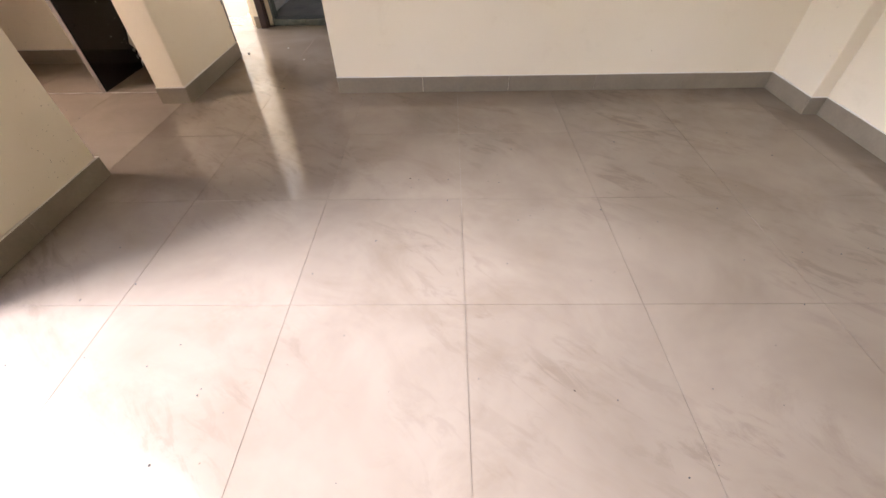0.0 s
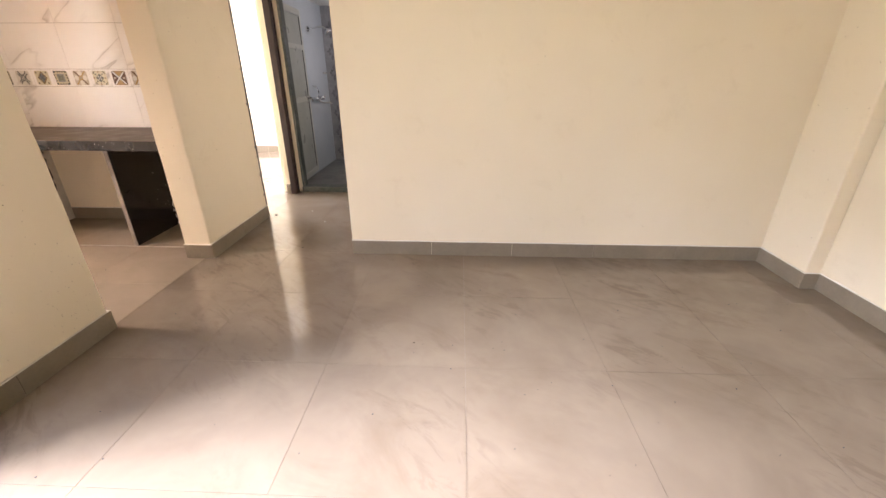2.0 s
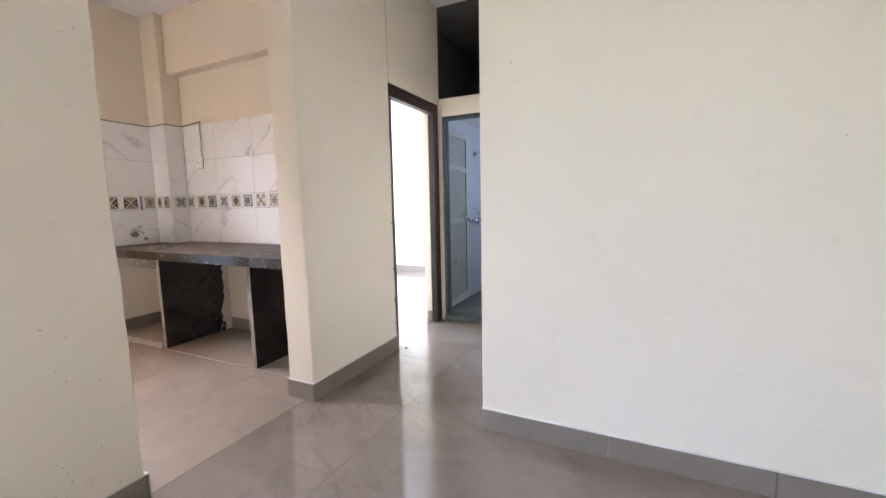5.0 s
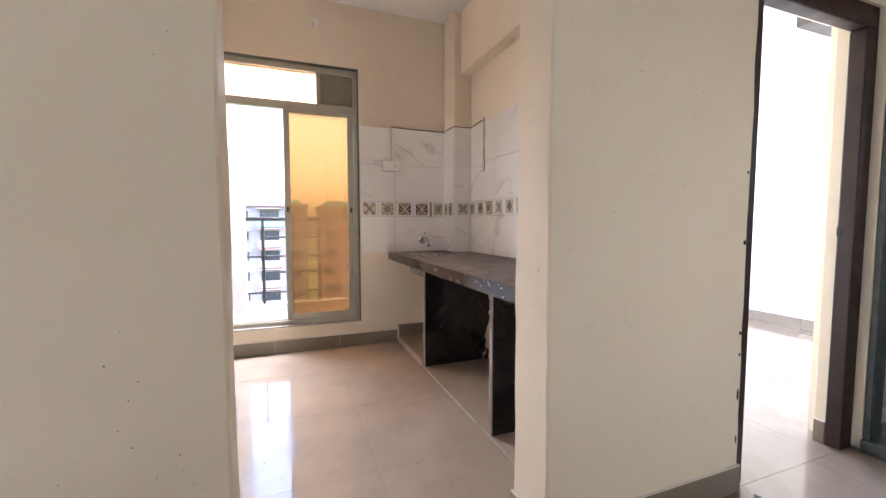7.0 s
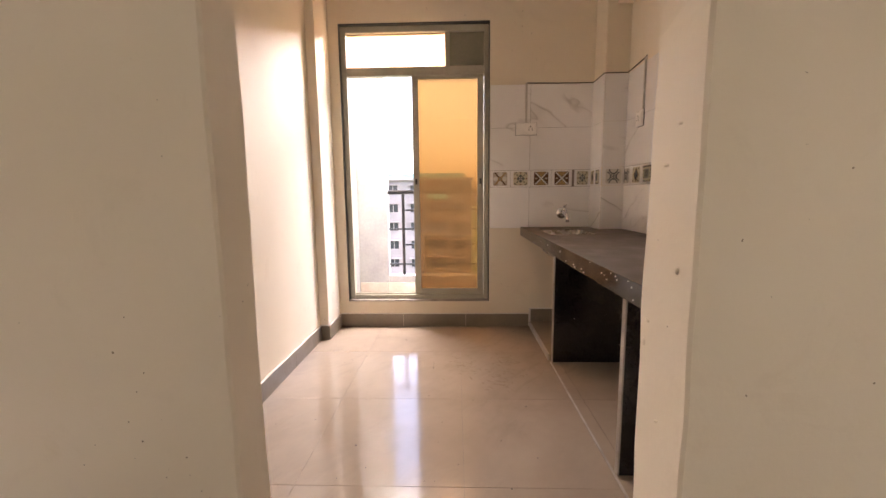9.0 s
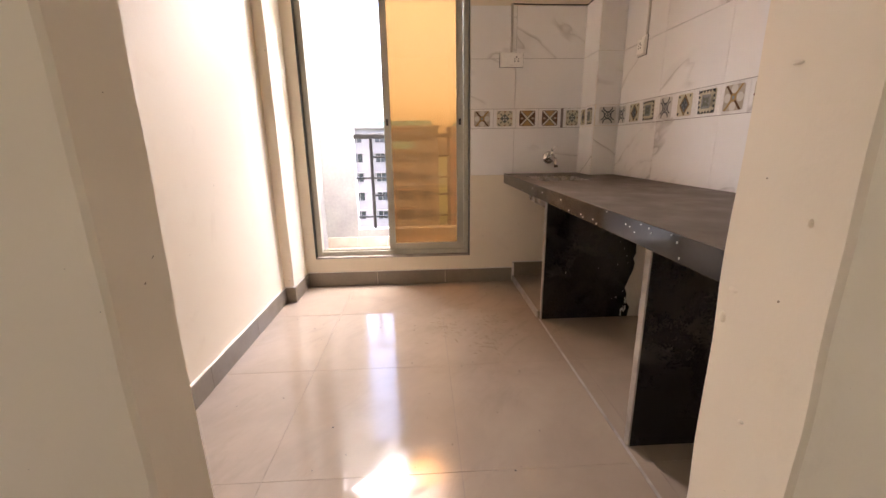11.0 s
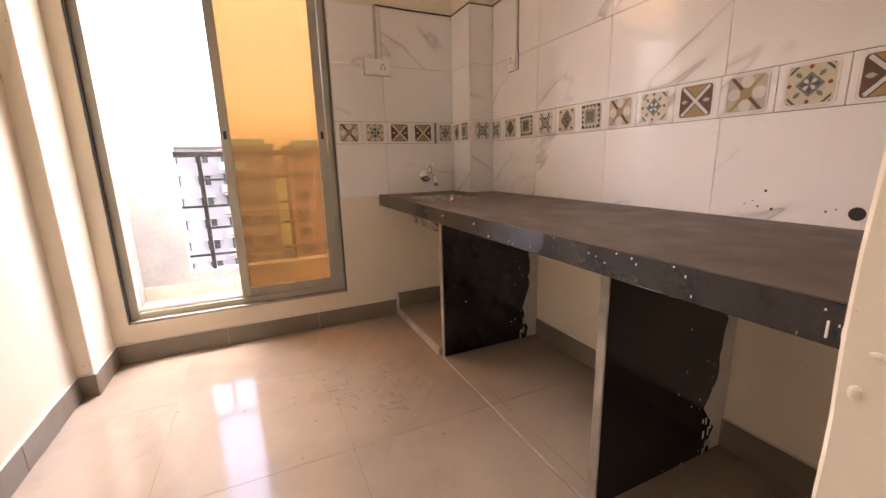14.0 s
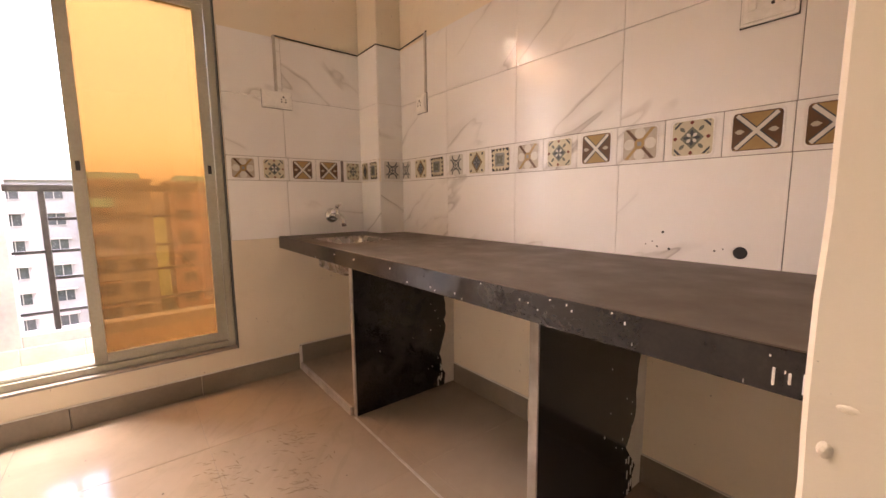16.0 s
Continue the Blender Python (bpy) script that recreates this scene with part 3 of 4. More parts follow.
for x, z0, z1 in ((-1.812, 0.712, 0.736), (-1.796, 0.718, 0.733), (-1.782, 0.710, 0.736)):
    box(bm, x, Y0 - 0.0148, z0, x + 0.003, Y0 - 0.0118, z1, bevel=0.001)
tagged(under(part("paint_splash", bm, WHITE, None, "white paint drips"), countertop), kind="stuff")

sink = thing("kitchen_sink", (-3.495, 3.025, 0.6), "stainless steel sink bowl set in the counter", "sink")
bm = bmesh.new()
t = 0.004
loops = []
for z, d in ((ZT - 0.003, 0.001), (ZT - 0.006, 0.005), (ZT - 0.03, 0.010), (0.625, 0.018), (0.605, 0.05)):
    ring = []
    x0, x1, y0, y1, r = SX0 + d, SX1 - d, SY0 + d, SY1 - d, 0.045
    for cx, cy, a0 in ((x1 - r, y1 - r, 0), (x0 + r, y1 - r, 90), (x0 + r, y0 + r, 180), (x1 - r, y0 + r, 270)):
        for k in range(6):
            a = radians(a0 + k * 18)
            ring.append(bm.verts.new((cx + r * math.cos(a), cy + r * math.sin(a), z)))
    loops.append(ring)
for a, b in zip(loops, loops[1:]):
    for k in range(len(a)):
        bm.faces.new((a[k], a[(k + 1) % len(a)], b[(k + 1) % len(b)], b[k])).smooth = True
bm.faces.new(loops[-1])
bowl = under(part("bowl", bm, mottled("dusty_steel", (0.28, 0.25, 0.22), (0.46, 0.43, 0.39), 14, 0.28, 90, 0.05, 0.8)), sink)
sol = bowl.modifiers.new("thick", "SOLIDIFY")
sol.thickness = 0.002
bm = bmesh.new()
tube(bm, [(-3.495, 3.025, 0.6055), (-3.495, 3.025, 0.609)], 0.03, 18)
under(part("drain", bm, CHROME), sink)

tap = thing("sink_tap", (-3.913, 3.10, 0.865), "short chrome bib tap on the tiled wall", "tap")
bm = bmesh.new()
tube(bm, [(0.006, 0, 0), (0.014, 0, 0), (0.020, 0, 0)], [0.032, 0.030, 0.018], 18)
part("flange", bm, CHROME, tap)
bm = bmesh.new()
tube(bm, [(0.018, 0, 0), (0.075, 0, 0), (0.10, 0, -0.004), (0.125, 0, -0.022), (0.130, 0, -0.042)], [0.012, 0.013, 0.012, 0.010, 0.010])
part("spout", bm, CHROME, tap)
bm = bmesh.new()
tube(bm, [(0.062, 0, 0.008), (0.064, 0, 0.035)], 0.010)
tube(bm, [(0.060, 0, 0.040), (0.10, 0, 0.048)], [0.008, 0.005])
part("handle", bm, CHROME, tap)
tap.scale = (1.3, 1.3, 1.3)


def support_panel(x0, x1, seed):
    """An upright stone slab under the counter, its rear edge broken and daubed with plaster."""
    root = thing("counter_support", (x0, 2.895, 0), "dark polished stone slab standing under the counter", "counter support", "counter supports")
    rnd = random.Random(seed)
    n = 26
    top = ZT - 0.0205
    prof = []
    for k in range(n + 1):
        z = top * k / n
        prof.append((3.395 + rnd.uniform(-0.012, 0.012) - 0.055 * math.exp(-((z - 0.17) / 0.06) ** 2) * rnd.uniform(0.6, 1.0), z))
    bm = bmesh.new()
    for x in (x0 + 0.0, x1):
        ring = [bm.verts.new((x, 2.899, 0.0))] + [bm.verts.new((x, y, z)) for y, z in prof] + [bm.verts.new((x, 2.899, top))]
        bm.faces.new(ring)
    bm.verts.ensure_lookup_table()
    m = n + 3
    for k in range(m):
        bm.faces.new([bm.verts[k], bm.verts[(k + 1) % m], bm.verts[m + (k + 1) % m], bm.verts[m + k]])
    under(part("slab", bm, SLAB), root)
    under(boxes("front_edge", [(x0, 2.893, 0.0, x1, 2.8988, top)], EDGE, None, "pale sawn front edge"), root)
    under(boxes("plaster_joint", [(x0 + 0.004, 3.30, 0.0, x1 - 0.004, 3.4585, top)], PLASTER, None, "rough white plaster bedding"), root)
    bm = bmesh.new()
    for i in range(20):
        y, z = 3.39 - abs(rnd.gauss(0, 0.16)), rnd.random() ** 1.5 * (top - 0.03)
        if y < 2.91:
            continue
        hh = rnd.uniform(0.002, 0.008)
        box(bm, x1, y, z, x1 + 0.0015, y + rnd.uniform(0.0008, 0.002), z + hh)
    for i in range(10):
        y = 3.385 - rnd.random() * 0.05
        z = rnd.uniform(0.0, 0.12)
        box(bm, x1, y, z, x1 + 0.0015, y + 0.005, z + rnd.uniform(0.01, 0.03))
    tagged(under(part("plaster_splash", bm, WHITE, None, "white splashes"), root), kind="stuff")


support_panel(-3.262, -3.238, 3)
support_panel(-2.280, -2.254, 8)
plinth = tagged(boxes("sink_plinth", [(-3.913, 2.885, 0.0, -3.2625, 3.4585, 0.038)], TILE_KIT_LIT, None, "", 0.002), "low tiled plinth under the sink", "plinth")
boxes("edge_strip", [(-3.902, 2.875, 0.0, -3.2625, 2.8848, 0.040)], EDGE, plinth, "pale front edge")
strip = tagged(boxes("floor_strip", [(-3.237, 2.880, 0.0, -1.771, 2.889, 0.003)], EDGE), "thin pale joint strip on the kitchen floor", "joint strip", "", "structure")
boxes("strip_corner", [(-3.903, 2.873, 0.0405, -3.895, 2.885, 0.135)], PLASTER, plinth, "white plaster corner")


# ---- wall tiles of the kitchen ----
def polygon(bm, pts, y, mat, sx=1.0, sz=1.0):
    f = bm.faces.new([bm.verts.new((px * sx, y, pz * sz)) for px, pz in pts])
    f.material_index = mat


def ring_points(cx, cz, r, n=14, a0=0.0, squash=1.0):
    return [(cx + r * math.cos(a0 + 2 * math.pi * k / n), cz + r * squash * math.sin(a0 + 2 * math.pi * k / n)) for k in range(n)]


def rounded(half, r):
    pts = []
    for cx, cz, a0 in ((half - r, half - r, 0), (r - half, half - r, 90), (r - half, r - half, 180), (half - r, r - half, 270)):
        pts += [(cx + r * math.cos(radians(a0 + k * 30)), cz + r * math.sin(radians(a0 + k * 30))) for k in range(4)]
    return pts


DECO_MATS = [MARBLE, G_BROWN, G_TAN, G_CREAM, G_SLATE, G_WHITE, G_SAGE, G_BEIGE, G_GREY, G_RED]


def petal(bm, a, r0, r1, w, y, mat):
    c, s = math.cos(a), math.sin(a)
    pts = []
    for u, v in ((r0, 0), (r0 * 0.6 + r1 * 0.4, w), (r0 * 0.25 + r1 * 0.75, w * 0.9), (r1, 0), (r0 * 0.25 + r1 * 0.75, -w * 0.9), (r0 * 0.6 + r1 * 0.4, -w)):
        pts.append((u * c - v * s, u * s + v * c))
    polygon(bm, pts, y, mat)


def deco_mesh(kind):
    """One border tile, lying in the plane y = 0 and facing -y, with a raised rim and a glazed motif."""
    bm = bmesh.new()
    box(bm, -0.0735, 0.0, -0.0595, 0.0735, 0.006, 0.0595, bevel=0.0012)
    h, s = 0.052, 0.046
    # raised rim round the motif
    outer, inner = rounded(0.058, 0.012), rounded(h, 0.010)
    vo = [bm.verts.new((x, -0.0004, z * 0.93)) for x, z in outer]
    vm = [bm.verts.new((x * 0.97, -0.0022, z * 0.93 * 0.97)) for x, z in outer]
    vi = [bm.verts.new((x, -0.0008, z * 0.93)) for x, z in inner]
    for a, b in ((vo, vm), (vm, vi)):
        for k in range(len(a)):
            bm.faces.new((a[k], a[(k + 1) % len(a)], b[(k + 1) % len(a)], b[k]))
    y = -0.0008
    base = {"cross": 1, "flower": 3, "clover": 7, "rings": 5, "diamond": 3, "leaf": 3}[kind]
    polygon(bm, [(x, z * 0.93) for x, z in inner], y, base)
    d = [0]

    def up():
        d[0] += 1
        return y - 0.00025 * d[0]

    if kind == "cross":
        for sg in (1, -1):
            polygon(bm, [(0, 0), (s, sg * s), (-s, sg * s)], up(), 2)
        for mat, w in ((4, 0.0105), (5, 0.0065)):
            for sg in (1, -1):
                k = s - w * 0.5
                polygon(bm, [(-k - w / 2, -sg * k + sg * w / 2), (-k + w / 2, -sg * k - sg * w / 2), (k + w / 2, sg * k - sg * w / 2), (k - w / 2, sg * k + sg * w / 2)], up(), mat)
        for sg in (1, -1):
            petal(bm, 0 if sg > 0 else math.pi, 0.024, 0.046, 0.006, up(), 7)
    elif kind == "flower":
        for sx in (1, -1):
            for sz in (1, -1):
                polygon(bm, [(sx * s, sz * 0.026), (sx * 0.026, sz * s), (sx * 0.034, sz * s), (sx * s, sz * 0.034)], up(), 4)
                polygon(bm, [(sx * s, sz * 0.039), (sx * 0.039, sz * s), (sx * s, sz * s)], up(), 8)
        polygon(bm, [(0, 0.031), (0.031, 0), (0, -0.031), (-0.031, 0)], up(), 6)
        for k in range(8):
            petal(bm, k * math.pi / 4, 0.004, 0.023 if k % 2 == 0 else 0.018, 0.0045, up(), 4 if k % 2 == 0 else 5)
        for k in range(4):
            petal(bm, math.pi / 4 + k * math.pi / 2, 0.024, 0.044, 0.005, up(), 6)
            petal(bm, k * math.pi / 2, 0.036, 0.048, 0.005, up(), 9)
    elif kind == "clover":
        for k in range(4):
            a = k * math.pi / 2
            polygon(bm, ring_points(0.033 * math.cos(a), 0.033 * math.sin(a), 0.017), up(), 5)
        for sg in (1, -1):
            polygon(bm, [(-s, -sg * s), (-s + 0.012, -sg * s), (s, sg * s), (s - 0.012, sg * s)], up(), 1 if sg < 0 else 2)
        polygon(bm, ring_points(0, 0, 0.016), up(), 2)
        polygon(bm, ring_points(0, 0, 0.009, 4, math.pi / 4), up(), 8)
    elif kind == "rings":
        for cx, cz in ((s, 0), (-s, 0), (0, s), (0, -s)):
            n = 14
            yy = up()
            for k in range(n):
                a, b = 2 * math.pi * k / n, 2 * math.pi * (k + 1) / n
                q = [(cx + r * math.cos(g), cz + r * math.sin(g)) for r, g in ((0.031, a), (0.031, b), (0.024, b), (0.024, a))]
                if all(abs(u) <= 0.0485 and abs(v) <= 0.0465 for u, v in q):
                    polygon(bm, q, yy, 4)
        polygon(bm, ring_points(0, 0, 0.019), up(), 4)
        polygon(bm, ring_points(0, 0, 0.0145), up(), 5)
        for k in range(4):
            petal(bm, k * math.pi / 2, 0.001, 0.012, 0.004, up(), 4)
    elif kind == "diamond":
        for mat, r in ((1, 0.046), (2, 0.041), (4, 0.036), (8, 0.031), (4, 0.027)):
            polygon(bm, [(0, r), (r * 0.78, 0), (0, -r), (-r * 0.78, 0)], up(), mat)
        for k in range(4):
            petal(bm, k * math.pi / 2, 0.002, 0.02, 0.004, up(), 8)
            petal(bm, math.pi / 4 + k * math.pi / 2, 0.044, 0.060, 0.005, up(), 4)
    else:
        for k in range(5):
            for sg in (1, -1):
                c = -0.040 + k * 0.02
                polygon(bm, [(c - 0.009, sg * 0.047), (c + 0.009, sg * 0.047), (c, sg * 0.034)], up(), 4)
                polygon(bm, [(sg * 0.050, c - 0.009), (sg * 0.050, c + 0.009), (sg * 0.036, c)], up(), 4)
        polygon(bm, rounded(0.031, 0.006), up(), 3)
        polygon(bm, rounded(0.028, 0.006), up(), 8)
        for k in range(8):
            petal(bm, k * math.pi / 4, 0.003, 0.029 if k % 2 else 0.02, 0.006, up(), 6)
    me = bpy.data.meshes.new("border_tile")
    bm.to_mesh(me)
    bm.free()
    for m in DECO_MATS:
        me.materials.append(m)
    return me


DECO = {k: deco_mesh(k) for k in ("cross", "flower", "clover", "rings", "diamond", "leaf")}


def deco(kind, m, parent, width=1.0):
    ob = new("border_tile", DECO[kind])
    ob.parent = parent
    ob.matrix_local = m @ Matrix.Diagonal((width, 1, 1, 1))


BAND = 1.1175
names = ["cross", "flower", "clover", "cross", "flower", "clover", "leaf", "diamond", "rings", "leaf", "diamond", "rings"]
for i, nm in enumerate(names):
    deco(nm, pose(-2.0165 - i * 0.149, 3.4525, BAND), wall_kitchen_north)
deco("cross", pose(-1.8675, 3.4525, BAND), wall_kitchen_north)
for i, nm in enumerate(["clover", "flower", "cross", "cross", "flower"]):
    deco(nm, pose(-3.9075, 2.647 + i * 0.149, BAND, 0, 0, 90), wall_kitchen_west, 1.0 if i < 4 else 0.78)
deco("diamond", pose(-3.856, 3.2975, BAND), column_kitchen, 0.68)
deco("leaf", pose(-3.751, 3.2975, BAND), column_kitchen, 0.74)
deco("rings", pose(-3.6875, 3.381, BAND, 0, 0, 90), column_kitchen)


def wall_tiles(parent, axis, at, face, cuts, rows):
    d0, d1 = sorted((at + face * 0.0005, at + face * 0.0065))
    for p, q in zip(cuts, cuts[1:]):
        for z0, z1 in rows:
            it = (p + 0.0009, d0, z0 + 0.0009, q - 0.0009, d1, z1 - 0.0009) if axis == "x" else (d0, p + 0.0009, z0 + 0.0009, d1, q - 0.0009, z1 - 0.0009)
            boxes("wall_tile", [it], MARBLE, parent, "", 0.0008)


ROWS3 = [(0.755, 1.057), (1.178, 1.478), (1.478, 1.778)]
wall_tiles(wall_kitchen_north, "x", 3.459, -1, [-3.6935, -3.276, -2.828, -2.380, -1.941, -1.759], ROWS3)
wall_tiles(wall_kitchen_west, "y", -3.914, 1, [2.572, 2.86, 3.303], ROWS3)
wall_tiles(column_kitchen, "x", 3.304, -1, [-3.907, -3.688], ROWS3)
wall_tiles(column_kitchen, "y", -3.694, 1, [3.305, 3.452], ROWS3)
# bedding left dark behind the joints
boxes("tile_bedding", [(-3.6935, 3.4578, 0.755, -1.771, 3.4588, 1.778)], GROUT, wall_kitchen_north)
boxes("tile_bedding", [(-3.9138, 2.572, 0.755, -3.9128, 3.303, 1.778)], GROUT, wall_kitchen_west)


# ---- sockets, wiring, small fixings ----
def socket(at, turn, w, h, holes, switch):
    """A white switch plate with a three-pin outlet, facing -y before the turn."""
    root = thing("power_socket", at, "white plastic power socket on the kitchen tiles", "socket", "kitchen sockets")
    root.rotation_euler = (0, 0, radians(turn))
    # black rim drawn as the shadow round the plate
    boxes("gasket", [(-w / 2 - 0.0018, -0.004, -h / 2 - 0.0022, w / 2 + 0.0018, -0.0002, h / 2 + 0.001)], IRON, root, "dark rim standing in for the plate's shadow")
    boxes("back_box", [(-w / 2, -0.010, -h / 2, w / 2, 0.0, h / 2)], PLASTIC, root, "", 0.002)
    boxes("plate", [(-w / 2 + 0.006, -0.016, -h / 2 + 0.006, w / 2 - 0.006, -0.0103, h / 2 - 0.006)], PLASTIC, root, "", 0.002)
    bm = bmesh.new()
    for dx, dz, r in ((0, 0.014, 0.005), (-0.011, -0.010, 0.0042), (0.011, -0.010, 0.0042), (-0.011, 0.003, 0.0034), (0.011, 0.003, 0.0034)):
        tube(bm, [(holes + dx, -0.0168, dz), (holes + dx, -0.0155, dz)], r, 8)
    part("pin_hole", bm, DARK, root, "dark pin holes")
    boxes("switch", [(switch - 0.009, -0.0195, -0.016, switch + 0.009, -0.0162, 0.016)], PLASTIC, root, "", 0.0015)
    return root


socket((-3.9072, 2.83, 1.470), 90, 0.148, 0.085, 0.03, -0.035)
socket((-3.48, 3.4525, 1.455), 0, 0.085, 0.095, -0.008, 0.026)
socket((-2.01, 3.4525, 1.425), 0, 0.115, 0.095, 0.02, -0.032)
for nm, it in (("conduit", (-3.907, 2.822, 1.513, -3.897, 2.836, 1.786)), ("conduit", (-3.452, 3.4425, 1.503, -3.438, 3.4525, 1.800))):
    tagged(boxes(nm, [it], CONDUIT, None, "", 0.002), "slim white conduit rising from a socket", "conduit", "kitchen conduits")
cable = bmesh.new()
tube(cable, [(-3.902, 2.829, 1.785), (-3.904, 3.05, 1.781), (-3.904, 3.296, 1.780), (-3.69, 3.297, 1.783), (-3.685, 3.445, 1.782), (-3.45, 3.449, 1.799), (-3.435, 3.449, 1.806)], 0.0035, 6)
tagged(part("cable", cable, DARK), "thin dark cable laid along the tile tops", "cable")
lamp_holder = thing("lamp_holder", (-3.914, 2.25, 2.51), "small white batten lamp holder without a bulb", "lamp holder")
bm = bmesh.new()
tube(bm, [(0, 0, 0), (0.012, 0, 0)], 0.035, 18)
part("base", bm, PLASTIC, lamp_holder)
bm = bmesh.new()
tube(bm, [(0.012, 0, 0), (0.05, 0, -0.012), (0.07, 0, -0.022)], [0.024, 0.022, 0.02], 16)
part("socket_cup", bm, PLASTIC, lamp_holder)
bm = bmesh.new()
tube(bm, [(-2.03, 3.4515, 0.80), (-2.03, 3.4545, 0.80)], 0.0165, 18)
for dx, dz, r in ((-0.20, 0.05, 0.004), (-0.215, 0.005, 0.003), (-0.18, 0.0, 0.004), (-0.25, 0.01, 0.002), (-0.23, 0.02, 0.002), (-0.06, 0.005, 0.003), (-0.04, 0.012, 0.002)):
    tube(bm, [(-2.03 + dx, 3.4515, 0.795 + dz), (-2.03 + dx, 3.4545, 0.795 + dz)], r, 8)
part("pipe_hole", bm, DARK, wall_kitchen_north, "black drilled pipe hole with chips")

# crumbs and grit on the floors
rnd = random.Random(11)
bm = bmesh.new()
for i in range(170):
    x, y = rnd.uniform(-1.55, 2.0), rnd.uniform(0.3, 2.75)
    if i > 130:
        x, y = rnd.uniform(-3.8, -1.9), rnd.uniform(1.5, 2.75)
    r = rnd.uniform(0.0012, 0.004)
    bmesh.ops.create_icosphere(bm, subdivisions=1, radius=r, matrix=pose(x, y, r * 0.5, 0, 0, rnd.uniform(0, 90)) @ Matrix.Diagonal((1, rnd.uniform(0.5, 1), 0.5, 1)))
tagged(part("floor_grit", bm, DARK), "scattered dark grit on the tile floors", "grit", "", "stuff")
bm = bmesh.new()
for i in range(150):
    cx, cy = ((-3.17, 2.36), (-3.22, 2.62), (-3.02, 2.56))[i % 3]
    x, y = rnd.gauss(cx, 0.07), rnd.gauss(cy, 0.05)
    a, l = rnd.gauss(0.9, 0.5), rnd.uniform(0.008, 0.024)
    d = Vector((math.cos(a), math.sin(a), 0))
    n = Vector((-d.y, d.x, 0)) * rnd.uniform(0.001, 0.0035)
    c = Vector((x, y, 0.0014))
    bm.faces.new([bm.verts.new(c + q) for q in (-d * l, n, d * l, -n)])
tagged(part("mud_marks", bm, mottled("dry_mud", (0.11, 0.075, 0.045), (0.19, 0.135, 0.09), 20, 0.8)), "dried muddy scuffs on the kitchen floor", "mud marks", "", "stuff")

# mould specks near the foot of the hall wall, and a stone chip by the pier
rnd = random.Random(21)
bm = bmesh.new()
for i in range(55):
    y, z = 1.88 - abs(rnd.gauss(0, 0.16)), 0.12 + abs(rnd.gauss(0.05, 0.22))
    r0 = rnd.uniform(0.0006, 0.0022)
    bm.faces.new([bm.verts.new((-1.6195, y + r0 * rnd.uniform(0.6, 1.3) * math.cos(k), z + r0 * rnd.uniform(0.6, 1.3) * math.sin(k))) for k in (0, 1.05, 2.1, 3.14, 4.2, 5.25)])
tagged(part("mould_specks", bm, mottled("mould", (0.24, 0.19, 0.14), (0.38, 0.31, 0.24), 30, 0.8), wall_kitchen_side, "dark mould specks"), kind="stuff")
bm = bmesh.new()
for z, hh in ((0.20, 0.035), (0.37, 0.045), (0.52, 0.012), (0.60, 0.014), (0.93, 0.018), (1.18, 0.012)):
    bmesh.ops.create_icosphere(bm, subdivisions=2, radius=1, matrix=pose(-1.5895, 3.556, z) @ Matrix.Diagonal((0.004, 0.004, hh * 0.5, 1)))
part("chipped_plaster", bm, DARK, wall_pier, "dark chips along the plaster edge")
bm = bmesh.new()
for x, z, w, hh in ((-1.70, 1.05, 0.008, 0.003), (-1.66, 1.12, 0.006, 0.0025), (-1.735, 0.74, 0.010, 0.005), (-1.748, 0.69, 0.007, 0.010), (-1.64, 0.86, 0.003, 0.006), (-1.68, 0.55, 0.004, 0.003)):
    bmesh.ops.create_icosphere(bm, subdivisions=2, radius=1, matrix=pose(x, 2.717, z) @ Matrix.Diagonal((w, 0.0045, hh, 1)))
part("plaster_blob", bm, PAINT, wall_pier, "lumps of painted-over plaster")
for x, y, rr in ((-1.53, 3.60, 0.012), (-1.25, 3.72, 0.007), (-1.05, 3.45, 0.006)):
    bm = bmesh.new()
    bmesh.ops.create_icosphere(bm, subdivisions=2, radius=rr)
    for v in bm.verts:
        v.co *= 1 + 0.3 * noise.noise(v.co * 120)
        v.co.z *= 0.6
    ob = tagged(part("stone_chip", bm, EDGE), "small grey stone chip lying on the passage floor", "stone chip", "stone chips")
    ob.location = (x, y, rr * 0.5)

# ---- outside ----
ground = tagged(boxes("ground", [(-600, -600, -15.2, 300, 600, -14.5)], mottled("meadow", (0.035, 0.065, 0.012), (0.07, 0.10, 0.025), 0.25, 0.95, 3.0)), "overgrown green plot below the balcony", "ground", "", "structure")
road = structure("road", [(-60, -200, -14.499, -52, 200, -14.45)], mottled("road", (0.20, 0.18, 0.17), (0.28, 0.26, 0.24), 0.5, 0.9), "pale road in front of the flats", "road")
FAC_A = mottled("pale_render", (0.165, 0.148, 0.142), (0.225, 0.205, 0.195), 0.3, 0.9, 4)
FAC_B = mottled("pink_render", (0.27, 0.165, 0.14), (0.34, 0.22, 0.19), 0.3, 0.9, 4)
WIN = mottled("dark_window", (0.02, 0.022, 0.025), (0.04, 0.04, 0.045), 2, 0.2)
TEAL = mottled("teal_sheet", (0.10, 0.32, 0.34), (0.16, 0.42, 0.43), 1, 0.5)


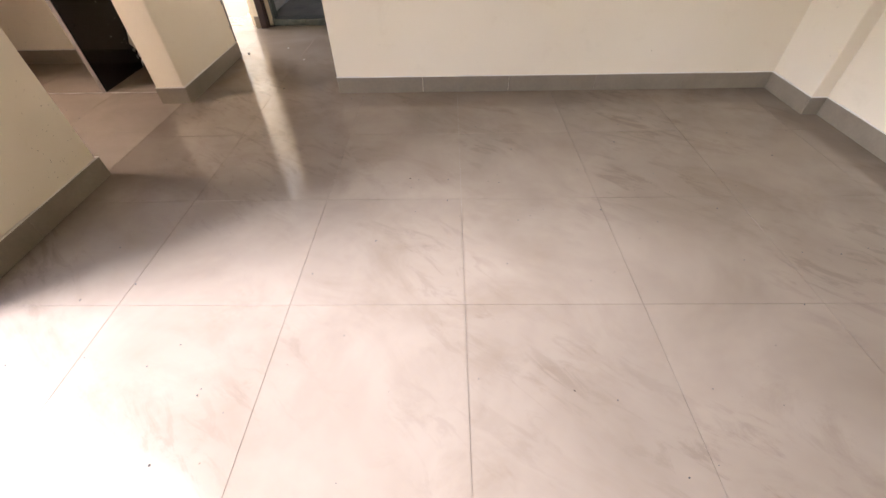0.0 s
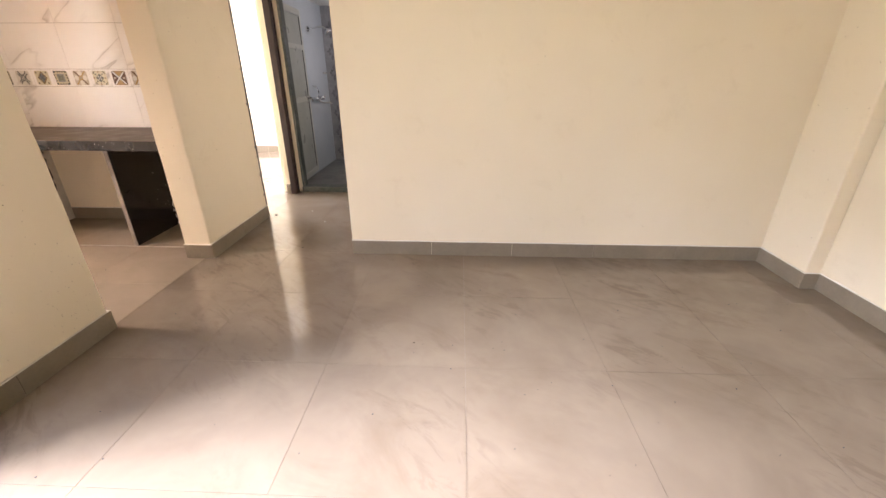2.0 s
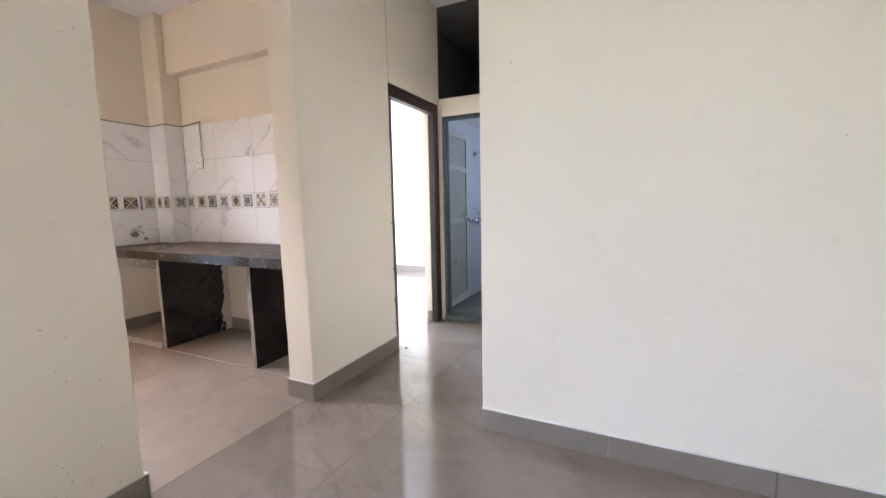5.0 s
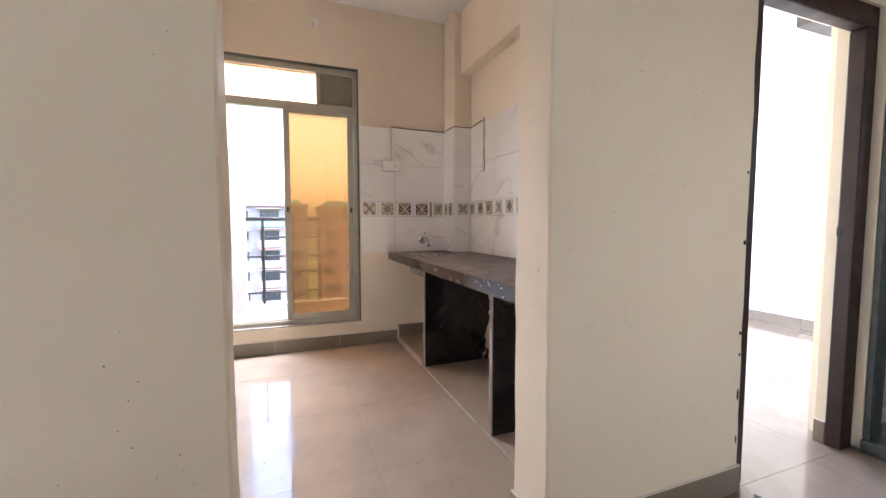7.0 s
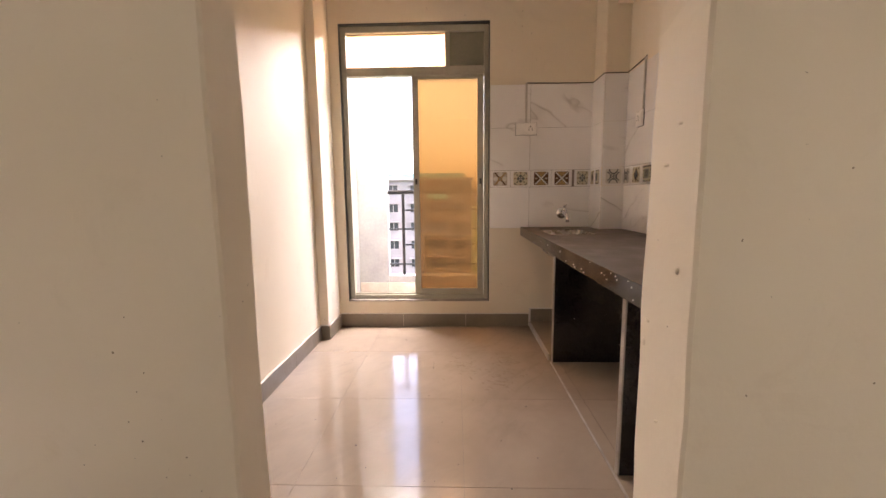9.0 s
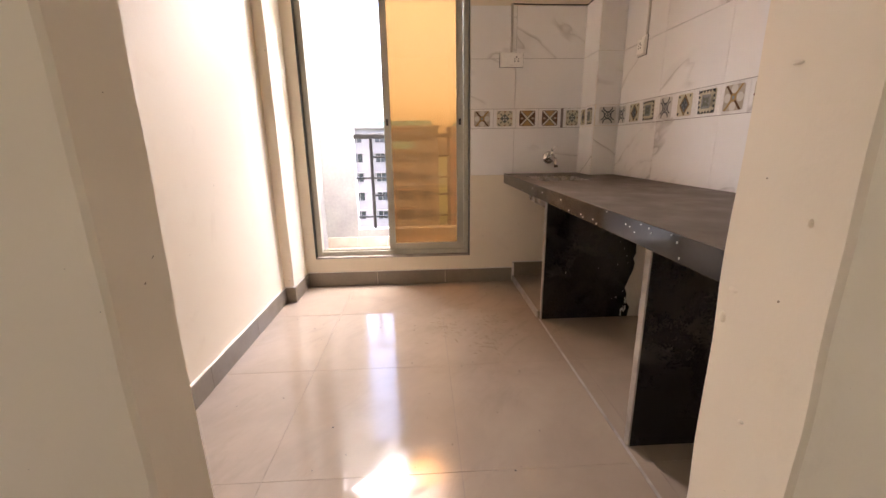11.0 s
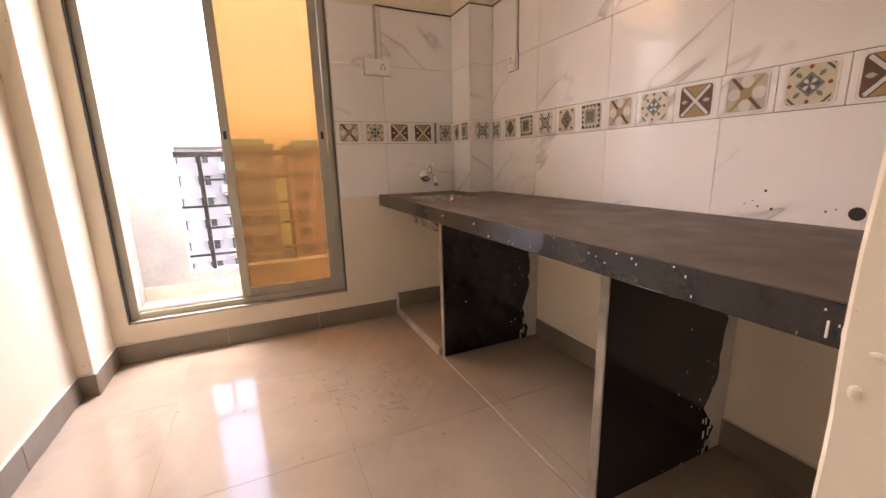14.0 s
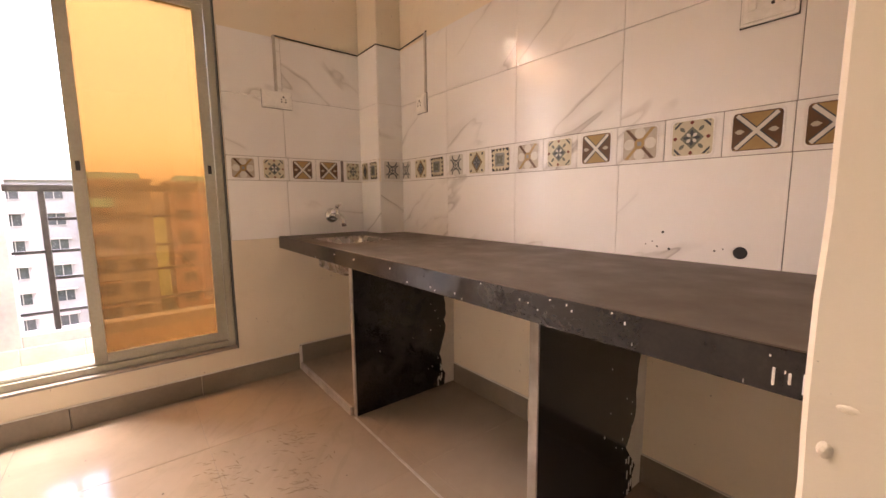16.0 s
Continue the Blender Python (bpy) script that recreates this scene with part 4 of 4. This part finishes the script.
def flats(x, y0, bays, storeys, base, seed, body):
    root = thing("apartment_building", (x, y0, base), "far pale apartment block with balconies and teal roof sheets", "building", "flats outside")
    rnd = random.Random(seed)
    bw, sh = 3.6, 3.0
    boxes("wall", [(-10, 0, 0, 0, bays * bw, storeys * sh)], body, root)
    boxes("roof", [(-10.3, -0.3, storeys * sh, 0.5, bays * bw + 0.3, storeys * sh + 0.35)], FAC_A, root)
    boxes("roof_sheet", [(-9, 1, storeys * sh + 0.35, -0.2, bays * bw - 1, storeys * sh + 1.1)], TEAL, root, "teal roof sheeting")
    for s in range(storeys):
        for b in range(bays):
            cy, z = b * bw, s * sh
            if (b + seed) % 3 == 1:
                bal = boxes("balcony", [(0.0, cy + 0.2, z - 0.12, 1.3, cy + bw - 0.2, z + 0.05), (1.2, cy + 0.2, z + 0.05, 1.3, cy + bw - 0.2, z + 0.95)], FAC_A if rnd.random() < 0.8 else TEAL, root)
                boxes("opening", [(0.0, cy + 0.5, z + 0.06, 0.06, cy + bw - 0.5, z + 2.3)], WIN, root, "dark balcony opening")
                boxes("hood", [(0.0, cy + 0.2, z + 2.55, 1.3, cy + bw - 0.2, z + 2.7)], FAC_B, root)
            else:
                win = boxes("window", [(0.0, cy + 0.9, z + 0.9, 0.07, cy + 2.6, z + 2.2)], WIN, root)
                boxes("window_frame", [(0.07, cy + 0.9, z + 0.9, 0.11, cy + 1.0, z + 2.2), (0.07, cy + 1.7, z + 0.9, 0.11, cy + 1.78, z + 2.2), (0.07, cy + 2.5, z + 0.9, 0.11, cy + 2.6, z + 2.2), (0.07, cy + 0.9, z + 0.85, 0.12, cy + 2.6, z + 0.92)], FAC_A, win)
                boxes("hood", [(0.0, cy + 0.7, z + 2.25, 0.6, cy + 2.8, z + 2.37)], FAC_A, root)
    return root


flats(-66, -24, 8, 6, -14.45, 1, FAC_A)
flats(-70, 7, 7, 6, -14.45, 2, FAC_B)
flats(-105, -40, 9, 5, -14.45, 3, FAC_B)


def bush(x, y, r, seed):
    root = thing("bush", (x, y, -14.5), "loose green bush on the open plot", "bush", "bushes outside")
    rnd = random.Random(seed)
    bm = bmesh.new()
    for k in range(5):
        a = rnd.uniform(0, 6.28)
        tube(bm, [(0, 0, 0), (0.3 * r * math.cos(a), 0.3 * r * math.sin(a), 0.5 * r), (0.6 * r * math.cos(a), 0.6 * r * math.sin(a), 0.9 * r)], [0.06, 0.04, 0.02], 6)
    part("stem", bm, WOOD, root)
    bm = bmesh.new()
    for k in range(420):
        v = Vector((rnd.gauss(0, 0.45), rnd.gauss(0, 0.45), abs(rnd.gauss(0.6, 0.3)))) * r
        q = Euler((rnd.uniform(0, 6), rnd.uniform(0, 6), rnd.uniform(0, 6))).to_quaternion()
        s = rnd.uniform(0.08, 0.2)
        bm.faces.new([bm.verts.new(v + q @ Vector(p)) for p in ((-s, 0, 0), (0, s * 0.5, 0), (s, 0, 0), (0, -s * 0.5, 0))])
    part("crown", bm, LEAF, root)


LEAF = mottled("leaf_green", (0.05, 0.09, 0.02), (0.11, 0.16, 0.045), 1.5, 0.6, 8)
for i in range(16):
    rnd2 = random.Random(50 + i)
    bush(rnd2.uniform(-50, -36), rnd2.uniform(-14, 18), rnd2.uniform(0.9, 2.0), i)


# ---- floor tiles, clipped to the rooms ----
def floor_tiles(x0, x1, y0, y1, ox, oy, mat):
    i0, i1 = math.floor((x0 - ox) / 0.605), math.ceil((x1 - ox) / 0.605)
    j0, j1 = math.floor((y0 - oy) / 0.595), math.ceil((y1 - oy) / 0.595)
    for i in range(i0, i1):
        for j in range(j0, j1):
            a, b = max(x0, ox + i * 0.605), min(x1, ox + (i + 1) * 0.605)
            c, d = max(y0, oy + j * 0.595), min(y1, oy + (j + 1) * 0.595)
            if b - a < 0.02 or d - c < 0.02:
                continue
            boxes("floor_tile", [(a + 0.0008, c + 0.0008, -0.0018, b - 0.0008, d - 0.0008, 0.0)], mat, floor)


floor_tiles(-1.645, 2.19, -2.6, 2.84, 0.118, 1.09, TILE_HALL_DIM)
floor_tiles(-1.597, -0.655, 2.84, 4.345, 0.118, 1.09, TILE_HALL_DIM)
floor_tiles(-3.914, -1.645, 1.35, 3.459, -2.79, 2.345, TILE_KIT_LIT)
floor_tiles(-4.05, -1.597, 3.58, 6.55, -2.79, 3.6, TILE_HALL_DIM)
